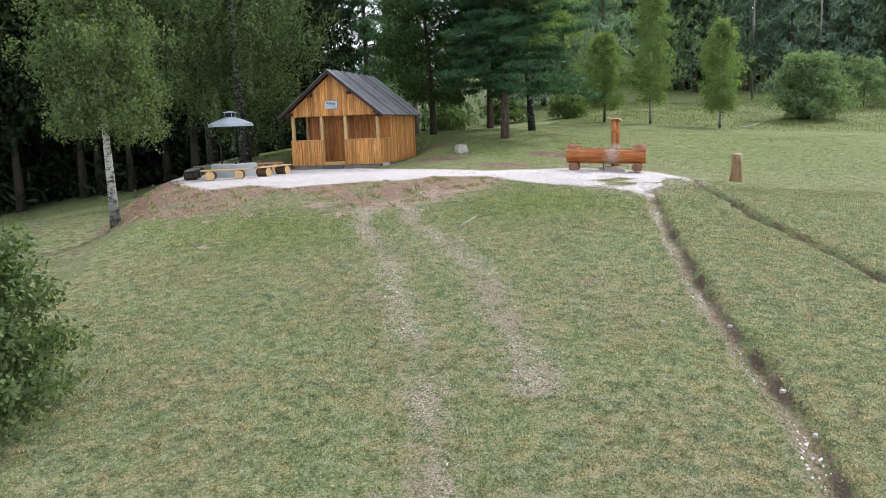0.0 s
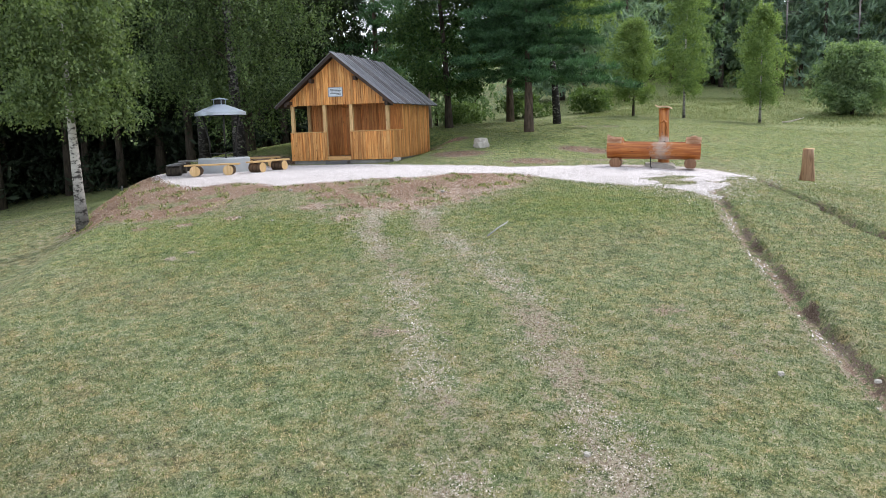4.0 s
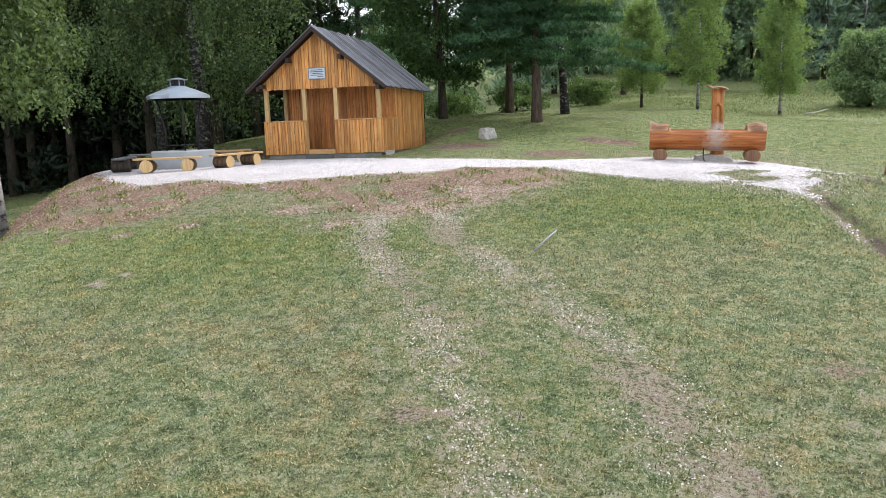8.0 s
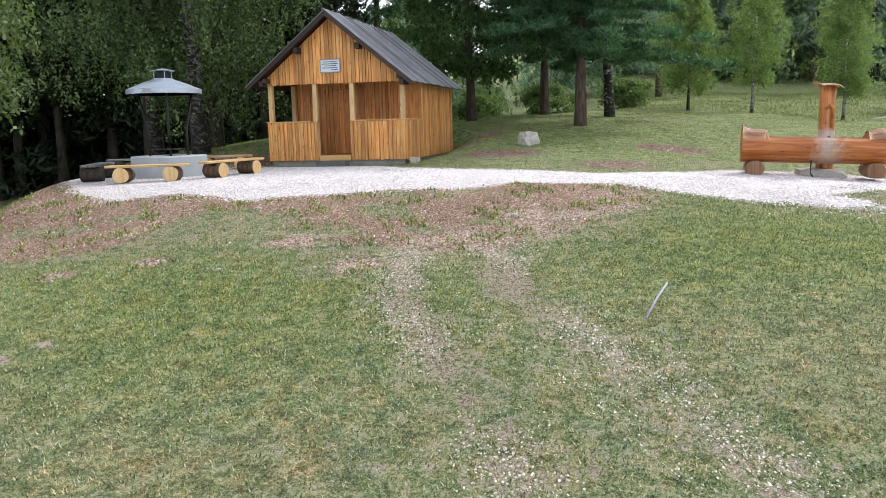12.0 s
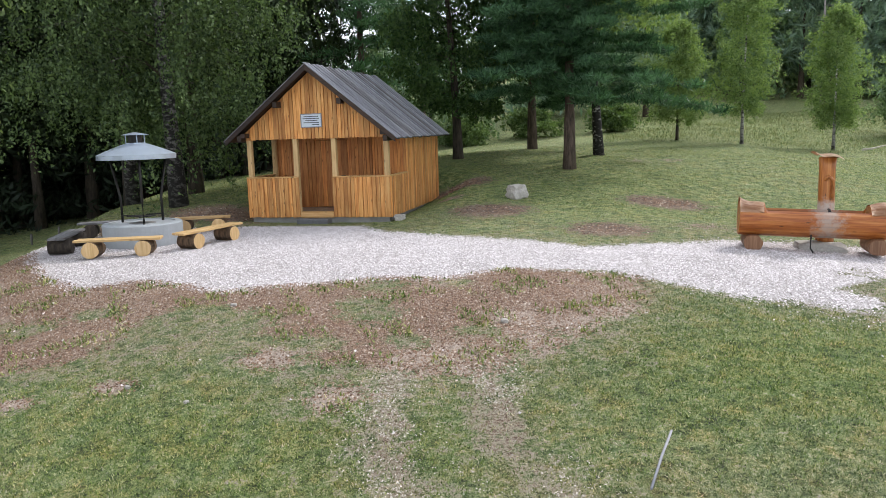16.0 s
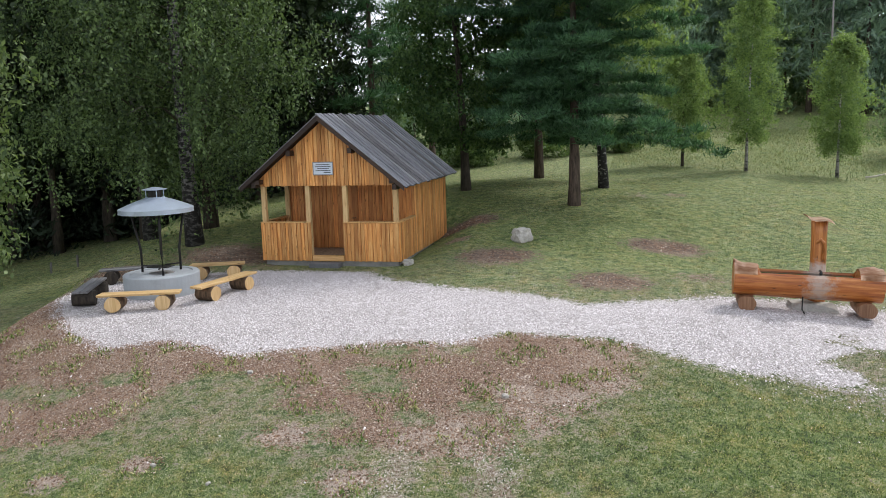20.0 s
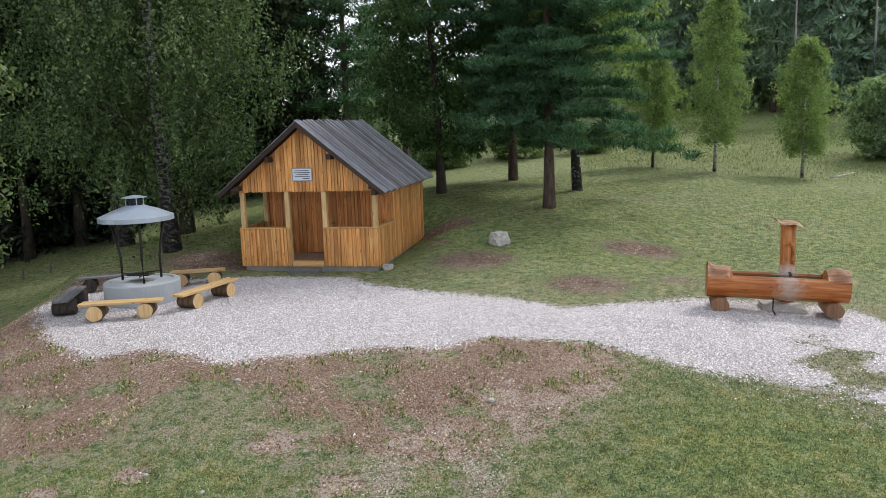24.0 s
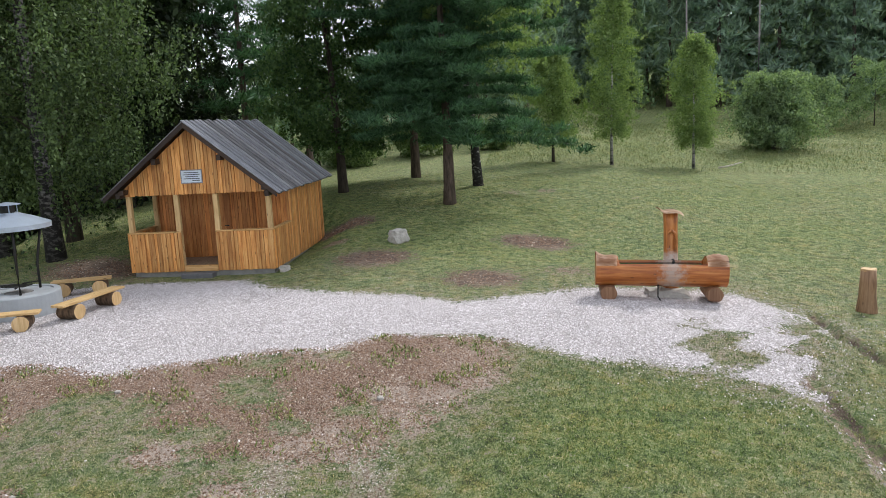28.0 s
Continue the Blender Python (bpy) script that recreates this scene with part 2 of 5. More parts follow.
M_LEAF_ALDER = leaf_mat("alder_leaf", (0.022, 0.055, 0.02), (0.115, 0.19, 0.065), 0.35)
M_LEAF_SHRUB = leaf_mat("shrub_leaf", (0.06, 0.105, 0.04), (0.2, 0.28, 0.11), 0.4)
# birch leaf again, crown shade and bright highlights put into its colour range
M_LEAF_BIRCHSHADE = leaf_mat("shaded_birch_leaf", (0.012, 0.03, 0.013), (0.165, 0.235, 0.095), 0.3)
M_LEAF_YOUNG = leaf_mat("young_birch_leaf", (0.1, 0.165, 0.065), (0.33, 0.42, 0.19), 0.5)
M_LEAF_WILLOW = leaf_mat("willow_leaf", (0.09, 0.15, 0.085), (0.33, 0.43, 0.25), 0.45)
# leaf of the far wood, with distant haze lifted into its colour
M_LEAF_FOREST = leaf_mat("haze_pale_leaf", (0.1, 0.17, 0.1), (0.32, 0.42, 0.26), 0.45)
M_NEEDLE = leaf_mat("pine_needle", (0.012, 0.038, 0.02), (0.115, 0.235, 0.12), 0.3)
# far needles paled and blued: the haze is in the colour
M_NEEDLE_FAR = leaf_mat("haze_pale_needle", (0.1, 0.17, 0.135), (0.36, 0.47, 0.39), 0.45)
# low wood's inner shade put into the colour: near-black leaf and needle
M_LEAF_SHADE = leaf_mat("shaded_wood_leaf", (0.012, 0.024, 0.01), (0.05, 0.075, 0.03), 0.25)
M_NEEDLE_SHADE = leaf_mat("shaded_spruce_needle", (0.012, 0.022, 0.013), (0.04, 0.06, 0.035), 0.1)


def patch_tint(nt, col, amount=0.75):
    """Bluish, yellowish and brownish plants in patches of a hand's to a step's width."""
    a, b2 = noise_tex(nt, coords(nt), 2.6, 4.0, 0.65), noise_tex(nt, coords(nt), 9.0, 3.0, 0.6, 0.5)
    f = calc(nt, "ADD", calc(nt, "MULTIPLY", a, 0.6), calc(nt, "MULTIPLY", b2, 0.4))
    t = ramp(nt, f, [(0.36, (0.74, 0.84, 1.0)), (0.46, (0.95, 1.0, 1.07)), (0.54, (1.16, 1.06, 1.08)), (0.64, (1.48, 1.12, 1.05))])
    return mix(nt, amount, col, t, "MULTIPLY")


def scatter_mat(name, stops, rough=0.9, trans=0.0, plants=False):
    """A colour of its own for every stone or blade of a joined mesh."""
    m, nt, b = mat(name, rough)
    geo = nt.nodes.new("ShaderNodeNewGeometry")
    big = calc(nt, "ADD", calc(nt, "MULTIPLY", noise_tex(nt, coords(nt), 0.9, 3.0), 0.5), calc(nt, "MULTIPLY", noise_tex(nt, coords(nt), 15.0, 4.0, 0.75), 0.5))
    f = calc(nt, "ADD", calc(nt, "MULTIPLY", geo.outputs["Random Per Island"], 0.9), calc(nt, "MULTIPLY", calc(nt, "SUBTRACT", big, 0.5), 1.0))
    col = ramp(nt, calc(nt, "ADD", f, 0.1), stops)
    if plants:
        col = patch_tint(nt, col)
    nt.links.new(col, b.inputs["Base Color"])
    b.inputs["Specular IOR Level"].default_value = 0.2
    if trans:
        t = nt.nodes.new("ShaderNodeBsdfTranslucent")
        nt.links.new(col, t.inputs["Color"])
        ms = nt.nodes.new("ShaderNodeMixShader")
        ms.inputs[0].default_value = trans
        nt.links.new(b.outputs[0], ms.inputs[1])
        nt.links.new(t.outputs[0], ms.inputs[2])
        nt.links.new(ms.outputs[0], nt.nodes["Material Output"].inputs["Surface"])
    return m


M_CHIPS = scatter_mat("gravel_chips", [(0.0, (0.2, 0.18, 0.18)), (0.25, (0.46, 0.425, 0.43)), (0.9, (0.78, 0.73, 0.745))])
M_TRODDEN = scatter_mat("trodden_stone", [(0.0, (0.22, 0.19, 0.16)), (0.4, (0.42, 0.375, 0.33)), (0.95, (0.66, 0.61, 0.56))])
M_CLODS = scatter_mat("soil_clods", [(0.1, (0.085, 0.046, 0.03)), (0.5, (0.2, 0.118, 0.078)), (0.88, (0.31, 0.205, 0.145)), (1.0, (0.55, 0.47, 0.4))])
M_FLAKES = scatter_mat("dry_flakes", [(0.1, (0.2, 0.13, 0.085)), (0.5, (0.38, 0.29, 0.2)), (0.95, (0.66, 0.58, 0.47))])
M_LUSH = scatter_mat("lush_blades", [(0.05, (0.05, 0.085, 0.016)), (0.4, (0.15, 0.225, 0.05)), (0.7, (0.25, 0.31, 0.085)), (0.95, (0.46, 0.46, 0.22))], 0.7, 0.25, True)
M_HAY = scatter_mat("hay_blades", [(0.05, (0.06, 0.1, 0.025)), (0.4, (0.14, 0.2, 0.055)), (0.75, (0.22, 0.26, 0.09)), (1.0, (0.36, 0.35, 0.17))], 0.7, 0.3, True)
M_DEADWOOD = plain_mat("dead_wood", (0.15, 0.14, 0.135), 0.9)
M_PALEBRANCH = plain_mat("pale_branch", (0.55, 0.5, 0.44), 0.8)
M_POLE = plain_mat("weathered_pole", (0.3, 0.3, 0.33), 0.8)
M_PORCH = wood_mat("worn_floor", (0.16, 0.11, 0.075), (0.3, 0.22, 0.16), (0.4, 0.31, 0.24), along="Y", per_piece=0.1)
M_BLADES = scatter_mat("meadow_blades", [(0.05, (0.075, 0.105, 0.03)), (0.36, (0.155, 0.205, 0.07)), (0.64, (0.26, 0.29, 0.125)), (0.95, (0.55, 0.51, 0.34))], 0.7, 0.25, True)


def ground_mat():
    m, nt, b = mat("ground_cover", 0.95)
    c = coords(nt)
    grain = noise_tex(nt, c, 75.0, 3.0, 0.8)
    fine = noise_tex(nt, c, 24.0, 6.0, 0.8)
    mid = noise_tex(nt, c, 5.0, 5.0, 0.7)
    wide = noise_tex(nt, c, 0.55, 4.0, 0.6)
    tuft = calc(nt, "ADD", calc(nt, "MULTIPLY", grain, 0.3), calc(nt, "ADD", calc(nt, "MULTIPLY", fine, 0.4), calc(nt, "MULTIPLY", mid, 0.3)))
    grass = ramp(nt, tuft, [(0.43, (0.03, 0.044, 0.013)), (0.478, (0.12, 0.16, 0.055)), (0.52, (0.21, 0.245, 0.105)), (0.58, (0.46, 0.44, 0.28))])
    dry = ramp(nt, tuft, [(0.43, (0.04, 0.037, 0.016)), (0.485, (0.17, 0.165, 0.075)), (0.525, (0.27, 0.245, 0.125)), (0.59, (0.52, 0.47, 0.3))])
    patchy = calc(nt, "ADD", calc(nt, "MULTIPLY", wide, 0.6), calc(nt, "MULTIPLY", noise_tex(nt, c, 1.9, 4.0, 0.7), 0.4))
    grass = mix(nt, ramp(nt, patchy, [(0.45, (0, 0, 0)), (0.6, (0.8, 0.8, 0.8))]), grass, dry)
    deep = ramp(nt, tuft, [(0.43, (0.014, 0.027, 0.005)), (0.478, (0.09, 0.14, 0.03)), (0.525, (0.195, 0.245, 0.068)), (0.59, (0.43, 0.43, 0.2))])
    lush = nt.nodes.new("ShaderNodeAttribute")
    lush.attribute_name = "lush"
    grass = mix(nt, calc(nt, "ADD", lush.outputs["Fac"], calc(nt, "MULTIPLY", calc(nt, "SUBTRACT", mid, 0.5), 1.2), True), grass, deep)
    grass = patch_tint(nt, grass)
    soil = ramp(nt, calc(nt, "ADD", calc(nt, "MULTIPLY", grain, 0.6), calc(nt, "MULTIPLY", fine, 0.4)),
                [(0.42, (0.045, 0.025, 0.016)), (0.48, (0.165, 0.098, 0.066)), (0.53, (0.27, 0.178, 0.128)), (0.58, (0.5, 0.41, 0.34))])
    pale = mix(nt, 0.55, soil, (0.44, 0.36, 0.29))
    soil = mix(nt, ramp(nt, patchy, [(0.48, (0, 0, 0)), (0.6, (0.7, 0.7, 0.7))]), soil, pale)
    vor = node(nt, "TexVoronoi", Scale=62.0)
    nt.links.new(c, vor.inputs["Vector"])
    sep = nt.nodes.new("ShaderNodeSeparateColor")
    nt.links.new(vor.outputs["Color"], sep.inputs[0])
    chips = ramp(nt, sep.outputs[0], [(0.0, (0.24, 0.22, 0.215)), (0.35, (0.58, 0.54, 0.535)), (1.0, (0.84, 0.8, 0.805))])
    gap = ramp(nt, vor.outputs["Distance"], [(0.3, (1, 1, 1)), (0.65, (0.42, 0.39, 0.385))])
    gravel = mix(nt, 0.9, chips, gap, "MULTIPLY")
    gravel = mix(nt, calc(nt, "MULTIPLY", patchy, 0.35), gravel, (0.45, 0.41, 0.38))

    def cover(attr, hard=5.0, ragged=1.0):
        a = nt.nodes.new("ShaderNodeAttribute")
        a.attribute_name = attr
        wob = calc(nt, "ADD", calc(nt, "MULTIPLY", calc(nt, "SUBTRACT", mid, 0.5), 1.5 * ragged), calc(nt, "MULTIPLY", calc(nt, "SUBTRACT", fine, 0.5), 1.3 * ragged))
        v = calc(nt, "ADD", a.outputs["Fac"], wob)
        return calc(nt, "ADD", calc(nt, "MULTIPLY", calc(nt, "SUBTRACT", v, 0.5), hard), 0.5, True)

    col = mix(nt, cover("wear", 3.0, 1.6), grass, mix(nt, ramp(nt, fine, [(0.45, (0, 0, 0)), (0.55, (1, 1, 1))]), soil, (0.33, 0.295, 0.215)))
    col = mix(nt, cover("soil", 5.0, 1.3), col, soil)
    dusty = mix(nt, ramp(nt, grain, [(0.4, (0.55, 0.55, 0.55)), (0.6, (0.05, 0.05, 0.05))]), (0.47, 0.395, 0.335), soil)
    col = mix(nt, cover("dust", 2.2, 1.5), col, dusty)
    # dark moist earth; along gully and ditch it also paints the bank's shade
    humus_shade = mix(nt, 0.62, soil, (0.035, 0.024, 0.016))
    col = mix(nt, cover("humus_shade", 5.0, 1.5), col, humus_shade)
    col = mix(nt, cover("gravel", 4.0, 1.35), col, gravel)
    nt.links.new(col, b.inputs["Base Color"])
    bump(nt, b, calc(nt, "ADD", calc(nt, "ADD", grain, fine), calc(nt, "MULTIPLY", mid, 0.6)), 0.9, 0.03)
    return m


M_GROUND = ground_mat()


# ---- mesh helpers ----
def part(name, bm, material, parent=None, label="", m=None):
    me = bpy.data.meshes.new(name)
    bm.to_mesh(me)
    bm.free()
    me.materials.append(material)
    ob = new(name, me)
    if parent is not None:
        ob.parent = parent
    if m is not None:
        ob.matrix_basis = m
    if label:
        tagged(ob, label)
    return ob


def mesh_of(name, verts, faces, material, parent=None, label="", m=None, smooth=False):
    me = bpy.data.meshes.new(name)
    me.from_pydata([tuple(map(float, v)) for v in verts], [], [tuple(map(int, f)) for f in faces])
    me.materials.append(material)
    if smooth:
        me.polygons.foreach_set("use_smooth", [True] * len(me.polygons))
    me.update()
    ob = new(name, me)
    if parent is not None:
        ob.parent = parent
    if m is not None:
        ob.matrix_basis = m
    if label:
        tagged(ob, label)
    return ob


def quick_mesh(name, verts, sides, material, parent=None):
    """verts: n x 3; every face has the same number of sides and its own vertices."""
    me = bpy.data.meshes.new(name)
    n = len(verts)
    me.vertices.add(n)
    me.vertices.foreach_set("co", np.asarray(verts, np.float32).ravel())
    me.loops.add(n)
    me.loops.foreach_set("vertex_index", np.arange(n, dtype=np.int32))
    me.polygons.add(n // sides)
    me.polygons.foreach_set("loop_start", np.arange(0, n, sides, dtype=np.int32))
    me.polygons.foreach_set("loop_total", np.full(n // sides, sides, np.int32))
    me.materials.append(material)
    me.update(calc_edges=True)
    ob = new(name, me)
    if parent is not None:
        ob.parent = parent
    return ob


def box(x0, x1, y0, y1, z0, z1, bevel=0.0):
    bm = bmesh.new()
    bmesh.ops.create_cube(bm, size=1.0)
    for v in bm.verts:
        v.co = Vector(((x0 + x1) / 2 + v.co.x * (x1 - x0), (y0 + y1) / 2 + v.co.y * (y1 - y0), (z0 + z1) / 2 + v.co.z * (z1 - z0)))
    if bevel:
        bmesh.ops.bevel(bm, geom=bm.edges[:], offset=bevel, segments=1, affect="EDGES")
    return bm


def tube(points, radii, sides=8, caps=True):
    """A round bar along points, as a bmesh."""
    bm = bmesh.new()
    rings = []
    pts = [Vector(p) for p in points]
    for i, p in enumerate(pts):
        d = (pts[min(i + 1, len(pts) - 1)] - pts[max(i - 1, 0)]).normalized()
        q = d.to_track_quat("Z", "Y")
        r = radii[i] if isinstance(radii, (list, tuple)) else radii
        rings.append([bm.verts.new(p + q @ Vector((r * math.cos(a), r * math.sin(a), 0))) for a in (2 * math.pi * k / sides for k in range(sides))])
    for a, b in zip(rings, rings[1:]):
        for k in range(sides):
            f = bm.faces.new((a[k], a[(k + 1) % sides], b[(k + 1) % sides], b[k]))
            f.smooth = True
    if caps:
        bm.faces.new(rings[0][::-1])
        bm.faces.new(rings[-1])
    return bm


def lathe(profile, sides=32):
    """Turned round z: profile of (radius, height) rows."""
    bm = bmesh.new()
    rings = [[bm.verts.new((max(r, 1e-4) * math.cos(a), max(r, 1e-4) * math.sin(a), z)) for a in (2 * math.pi * k / sides for k in range(sides))] for r, z in profile]
    for a, b in zip(rings, rings[1:]):
        for k in range(sides):
            bm.faces.new((a[k], a[(k + 1) % sides], b[(k + 1) % sides], b[k]))
    bm.faces.new(rings[0][::-1])
    bm.faces.new(rings[-1])
    return bm


def rough_up(bm, amount, scale, seed=0.0):
    for v in bm.verts:
        n = noise.noise_vector(v.co * scale + Vector((seed, seed * 1.7, 3.1)))
        v.co += n * amount
    return bm


def thing(name, label, category, m, group=""):
    ob = new(name)
    ob.empty_display_size = 0.1
    ob.matrix_basis = m
    return tagged(ob, label, category, group)


# ---- the lie of the land ----
def soft(v, w):
    return w * np.logaddexp(0.0, np.asarray(v, float) / w)


def bumps(x, y):
    return 0.035 * np.sin(0.9 * x + 0.7 * np.sin(0.6 * y)) * np.sin(0.8 * y + 0.5) + 0.018 * np.sin(2.3 * x + 1.1) * np.sin(2.1 * y + 0.4 * x)


def land(x, y):
    x, y = np.asarray(x, float), np.asarray(y, float)
    rise = 0.1 * soft(y + 2.2, 0.6) - 0.075 * soft(y - 11.5, 2.0) + 0.075 * soft(y - 24.0, 2.0)   # the lawn climbs behind the gravel, then eases off
    # the hut stands on a level cut into the slope
    rise = rise * (1 - 0.97 * np.exp(-((x - 2.0) / 2.75) ** 6 - ((y - 2.2) / 4.2) ** 6)) - 0.25 * np.exp(-((x - 12.5) / 2.5) ** 2 - ((y - 3.0) / 3.5) ** 2)
    z = 0.03 - 0.16 * soft(-6.6 - y, 0.7) + rise - 0.065 * soft(x - 10.8, 1.5) - 0.08 * soft(-4.0 - x, 0.8)
    z = z - 0.09 * (soft(x - 15.5, 0.5) - soft(x - 18.5, 0.8)) / (1 + np.exp(np.clip(-(y + 6.5) / 0.9, -30, 30)))   # it drops off past the ditch
    brow = 0.6 * (y - 4.5) - 0.8 * (x + 2.5)
    z = z - 0.085 * (soft(brow, 0.8) - soft(brow - 9.0, 2.0))   # the brow in front of the low wood
    u = np.clip((-2.7 - x + 0.42 * (-y - 4.6)) / 3.0, 0, 1)
    z = z - 1.1 * u * u * (3 - 2 * u)
    z = z - 0.4 * np.exp(-((x + 1.5) / 2.5) ** 2 - ((y + 10.0) / 2.5) ** 2)
    flat = 1 / (1 + np.exp(np.clip((np.hypot((x - 2.5) / 1.6, y + 2.0) - 5.0) * 1.5, -30, 30)))
    z = z + bumps(x, y) * (1 - flat)
    return z + 0.033 * soft(y - 36.0, 3.0) - 0.133 * soft(y - 100.0, 5.0) + 0.3 * (soft(y - 70.0, 5.0) - soft(y - 100.0, 5.0)) / (1 + np.exp(np.clip(-(x + 4.0) / 4.0, -30, 30))) + 0.06 * soft(x - 30, 4.0)


def seg_dist(x, y, pts):
    """Distance to a line of points."""
    best = np.full(np.shape(x), 1e9)
    for (ax, ay), (bx, by) in zip(pts, pts[1:]):
        dx, dy = bx - ax, by - ay
        t = np.clip(((x - ax) * dx + (y - ay) * dy) / (dx * dx + dy * dy), 0, 1)
        best = np.minimum(best, np.hypot(x - ax - t * dx, y - ay - t * dy))
    return best


def inside(x, y, poly):
    """Signed distance to a closed outline, positive inside."""
    d = seg_dist(x, y, poly + poly[:1])
    odd = np.zeros(np.shape(x), bool)
    for (ax, ay), (bx, by) in zip(poly, poly[1:] + poly[:1]):
        cross = (ay > y) != (by > y)
        odd ^= cross & (x < (bx - ax) * (y - ay) / ((by - ay) or 1e-9) + ax)
    return np.where(odd, d, -d)


GRAVEL = [(-3.2, -4.2), (-2.2, -5.6), (-0.9, -6.8), (0.4, -7.5), (1.6, -7.15), (3.3, -7.6), (4.6, -7.15), (5.8, -6.75), (7.0, -6.7), (7.9, -6.05), (9.6, -6.1), (10.6, -6.5),
          (11.6, -7.05), (12.9, -7.4), (13.9, -8.1), (14.9, -8.2), (15.4, -6.6), (16.7, -5.2), (16.6, -4.1), (15.3, -2.5), (11.9, -2.45), (10.4, -3.1), (9.1, -3.7),
          (7.9, -3.0), (6.2, -2.6), (4.4, -2.0), (3.4, -0.9), (0.6, -0.9), (-1.5, -1.9), (-2.8, -2.8)]
SOIL = [(-3.5, -3.0), (-3.9, -6.0), (-3.4, -8.6), (-1.2, -9.8), (1.0, -10.7), (2.2, -10.6), (3.7, -10.0), (4.4, -9.6), (5.5, -10.0), (6.2, -11.0), (7.4, -10.5), (8.3, -10.2),
        (8.9, -9.5), (9.5, -9.1), (10.1, -7.9), (10.3, -6.2), (7.0, -5.8), (0.0, -6.4), (-2.2, -5.0)]
GULLY = [(15.35, -5.2), (14.87, -7.0), (14.88, -8.1), (15.1, -10.2), (15.42, -13.2), (15.75, -15.8), (16.1, -17.45), (16.42, -18.9), (16.7, -20.4), (16.8, -22.0), (17.0, -25.0)]
DITCH = [(16.5, -3.6), (16.3, -5.4), (16.55, -7.0), (17.0, -8.2), (17.55, -10.1), (18.2, -11.4), (18.8, -12.7), (19.4, -14.0), (21.0, -17.5)]
TRACK_A = [(7.1, -10.4), (7.4, -12.0), (8.3, -13.4), (9.1, -14.8), (10.2, -17.6), (11.4, -20.4), (12.2, -23.0)]
TRACK_B = [(8.25, -10.2), (8.7, -11.7), (9.6, -12.9), (10.6, -14.3), (11.4, -15.6), (12.2, -17.6), (13.1, -20.0)]
GREENS = [(4.2, -8.9, 0.6), (3.2, -9.6, 0.7), (5.9, -8.0, 0.4), (1.5, -8.6, 0.35), (-0.3, -8.9, 0.4), (7.9, -8.9, 0.3), (0.7, -9.1, 0.35), (3.2, -9.0, 0.4), (3.4, -8.5, 0.4), (2.8, -11.3, 0.6), (3.2, -10.4, 0.5), (4.55, -9.7, 0.45),
          (4.9, -10.4, 0.6), (6.0, -7.2, 0.4), (6.2, -8.5, 0.4), (6.6, -10.4, 0.45), (5.8, -9.6, 0.35), (7.0, -9.3, 0.3), (7.7, -10.8, 0.45), (9.0, -9.4, 0.45), (9.6, -8.7, 0.4), (4.4, -10.9, 0.7), (2.0, -11.3, 0.6), (7.2, -7.0, 0.3)]
DUST = [(5.3, -10.1, 0.42), (3.6, -11.0, 0.3), (2.5, -11.5, 0.3), (9.1, -8.6, 0.5), (8.75, -9.2, 0.45), (7.5, -9.8, 0.6), (6.6, -10.95, 0.4), (9.75, -8.0, 0.35), (3.85, -14.0, 0.16), (4.1, -13.6, 0.14), (6.6, -11.2, 0.25), (8.3, -8.3, 0.4)]
BARE = [(11.0, 2.55, 1.1, 1.2), (6.5, 0.5, 1.2, 1.0), (9.6, -1.5, 1.1, 1.0), (4.75, 5.0, 1.1, 1.2), (-1.3, 0.4, 1.8, 0.95), (-3.4, -1.8, 1.4, 0.85), (5.0, 2.6, 0.7, 0.7), (10.4, 9.4, 0.7, 0.7), (11.6, 9.9, 0.6, 0.7), (14.7, 8.6, 0.5, 0.6), (11.7, -0.6, 0.9, 0.6),
        (12.4, -0.8, 0.8, 0.45), (-3.0, -4.6, 0.9, 0.8), (1.4, -11.6, 0.4, 0.7), (9.4, -17.0, 0.35, 0.7), (13.6, -15.4, 0.4, 0.6)]


def carve(x, y):
    w = 0.5 + 0.5 * np.sin(3.1 * x + 2.3 * y)
    deep = np.clip((-7.6 - y) / 2.5, 0.25, 1)
    w2 = np.sin(5.3 * y + 1.7 * np.sin(2.1 * y)) * 0.5 + 0.5
    g = np.exp(-(seg_dist(x - 0.05 * w2, y, GULLY) / (0.16 + 0.07 * w2)) ** 6) * (0.1 + 0.1 * w) * deep
    d = np.exp(-(seg_dist(x + 0.05 * w2, y, DITCH) / (0.12 + 0.06 * w2)) ** 6) * (0.13 + 0.1 * w)
    return g + d


def top(x, y):
    return float(land(x, y))


def grid_sheet(name, xs, ys, fn, material):
    X, Y = np.meshgrid(xs, ys)
    Z = fn(X, Y)
    nx, ny = len(xs), len(ys)
    me = bpy.data.meshes.new(name)
    v = np.stack([X, Y, Z], -1).reshape(-1, 3)
    i = (np.arange(ny - 1)[:, None] * nx + np.arange(nx - 1)[None]).ravel()
    f = np.stack([i, i + 1, i + nx + 1, i + nx], -1)
    me.vertices.add(len(v))
    me.vertices.foreach_set("co", v.astype(np.float32).ravel())
    me.loops.add(f.size)
    me.loops.foreach_set("vertex_index", f.astype(np.int32).ravel())
    me.polygons.add(len(f))
    me.polygons.foreach_set("loop_start", np.arange(0, f.size, 4, dtype=np.int32))
    me.polygons.foreach_set("loop_total", np.full(len(f), 4, np.int32))
    me.polygons.foreach_set("use_smooth", np.ones(len(f), bool))
    me.materials.append(material)
    me.update(calc_edges=True)
    return new(name, me), X.ravel(), Y.ravel()


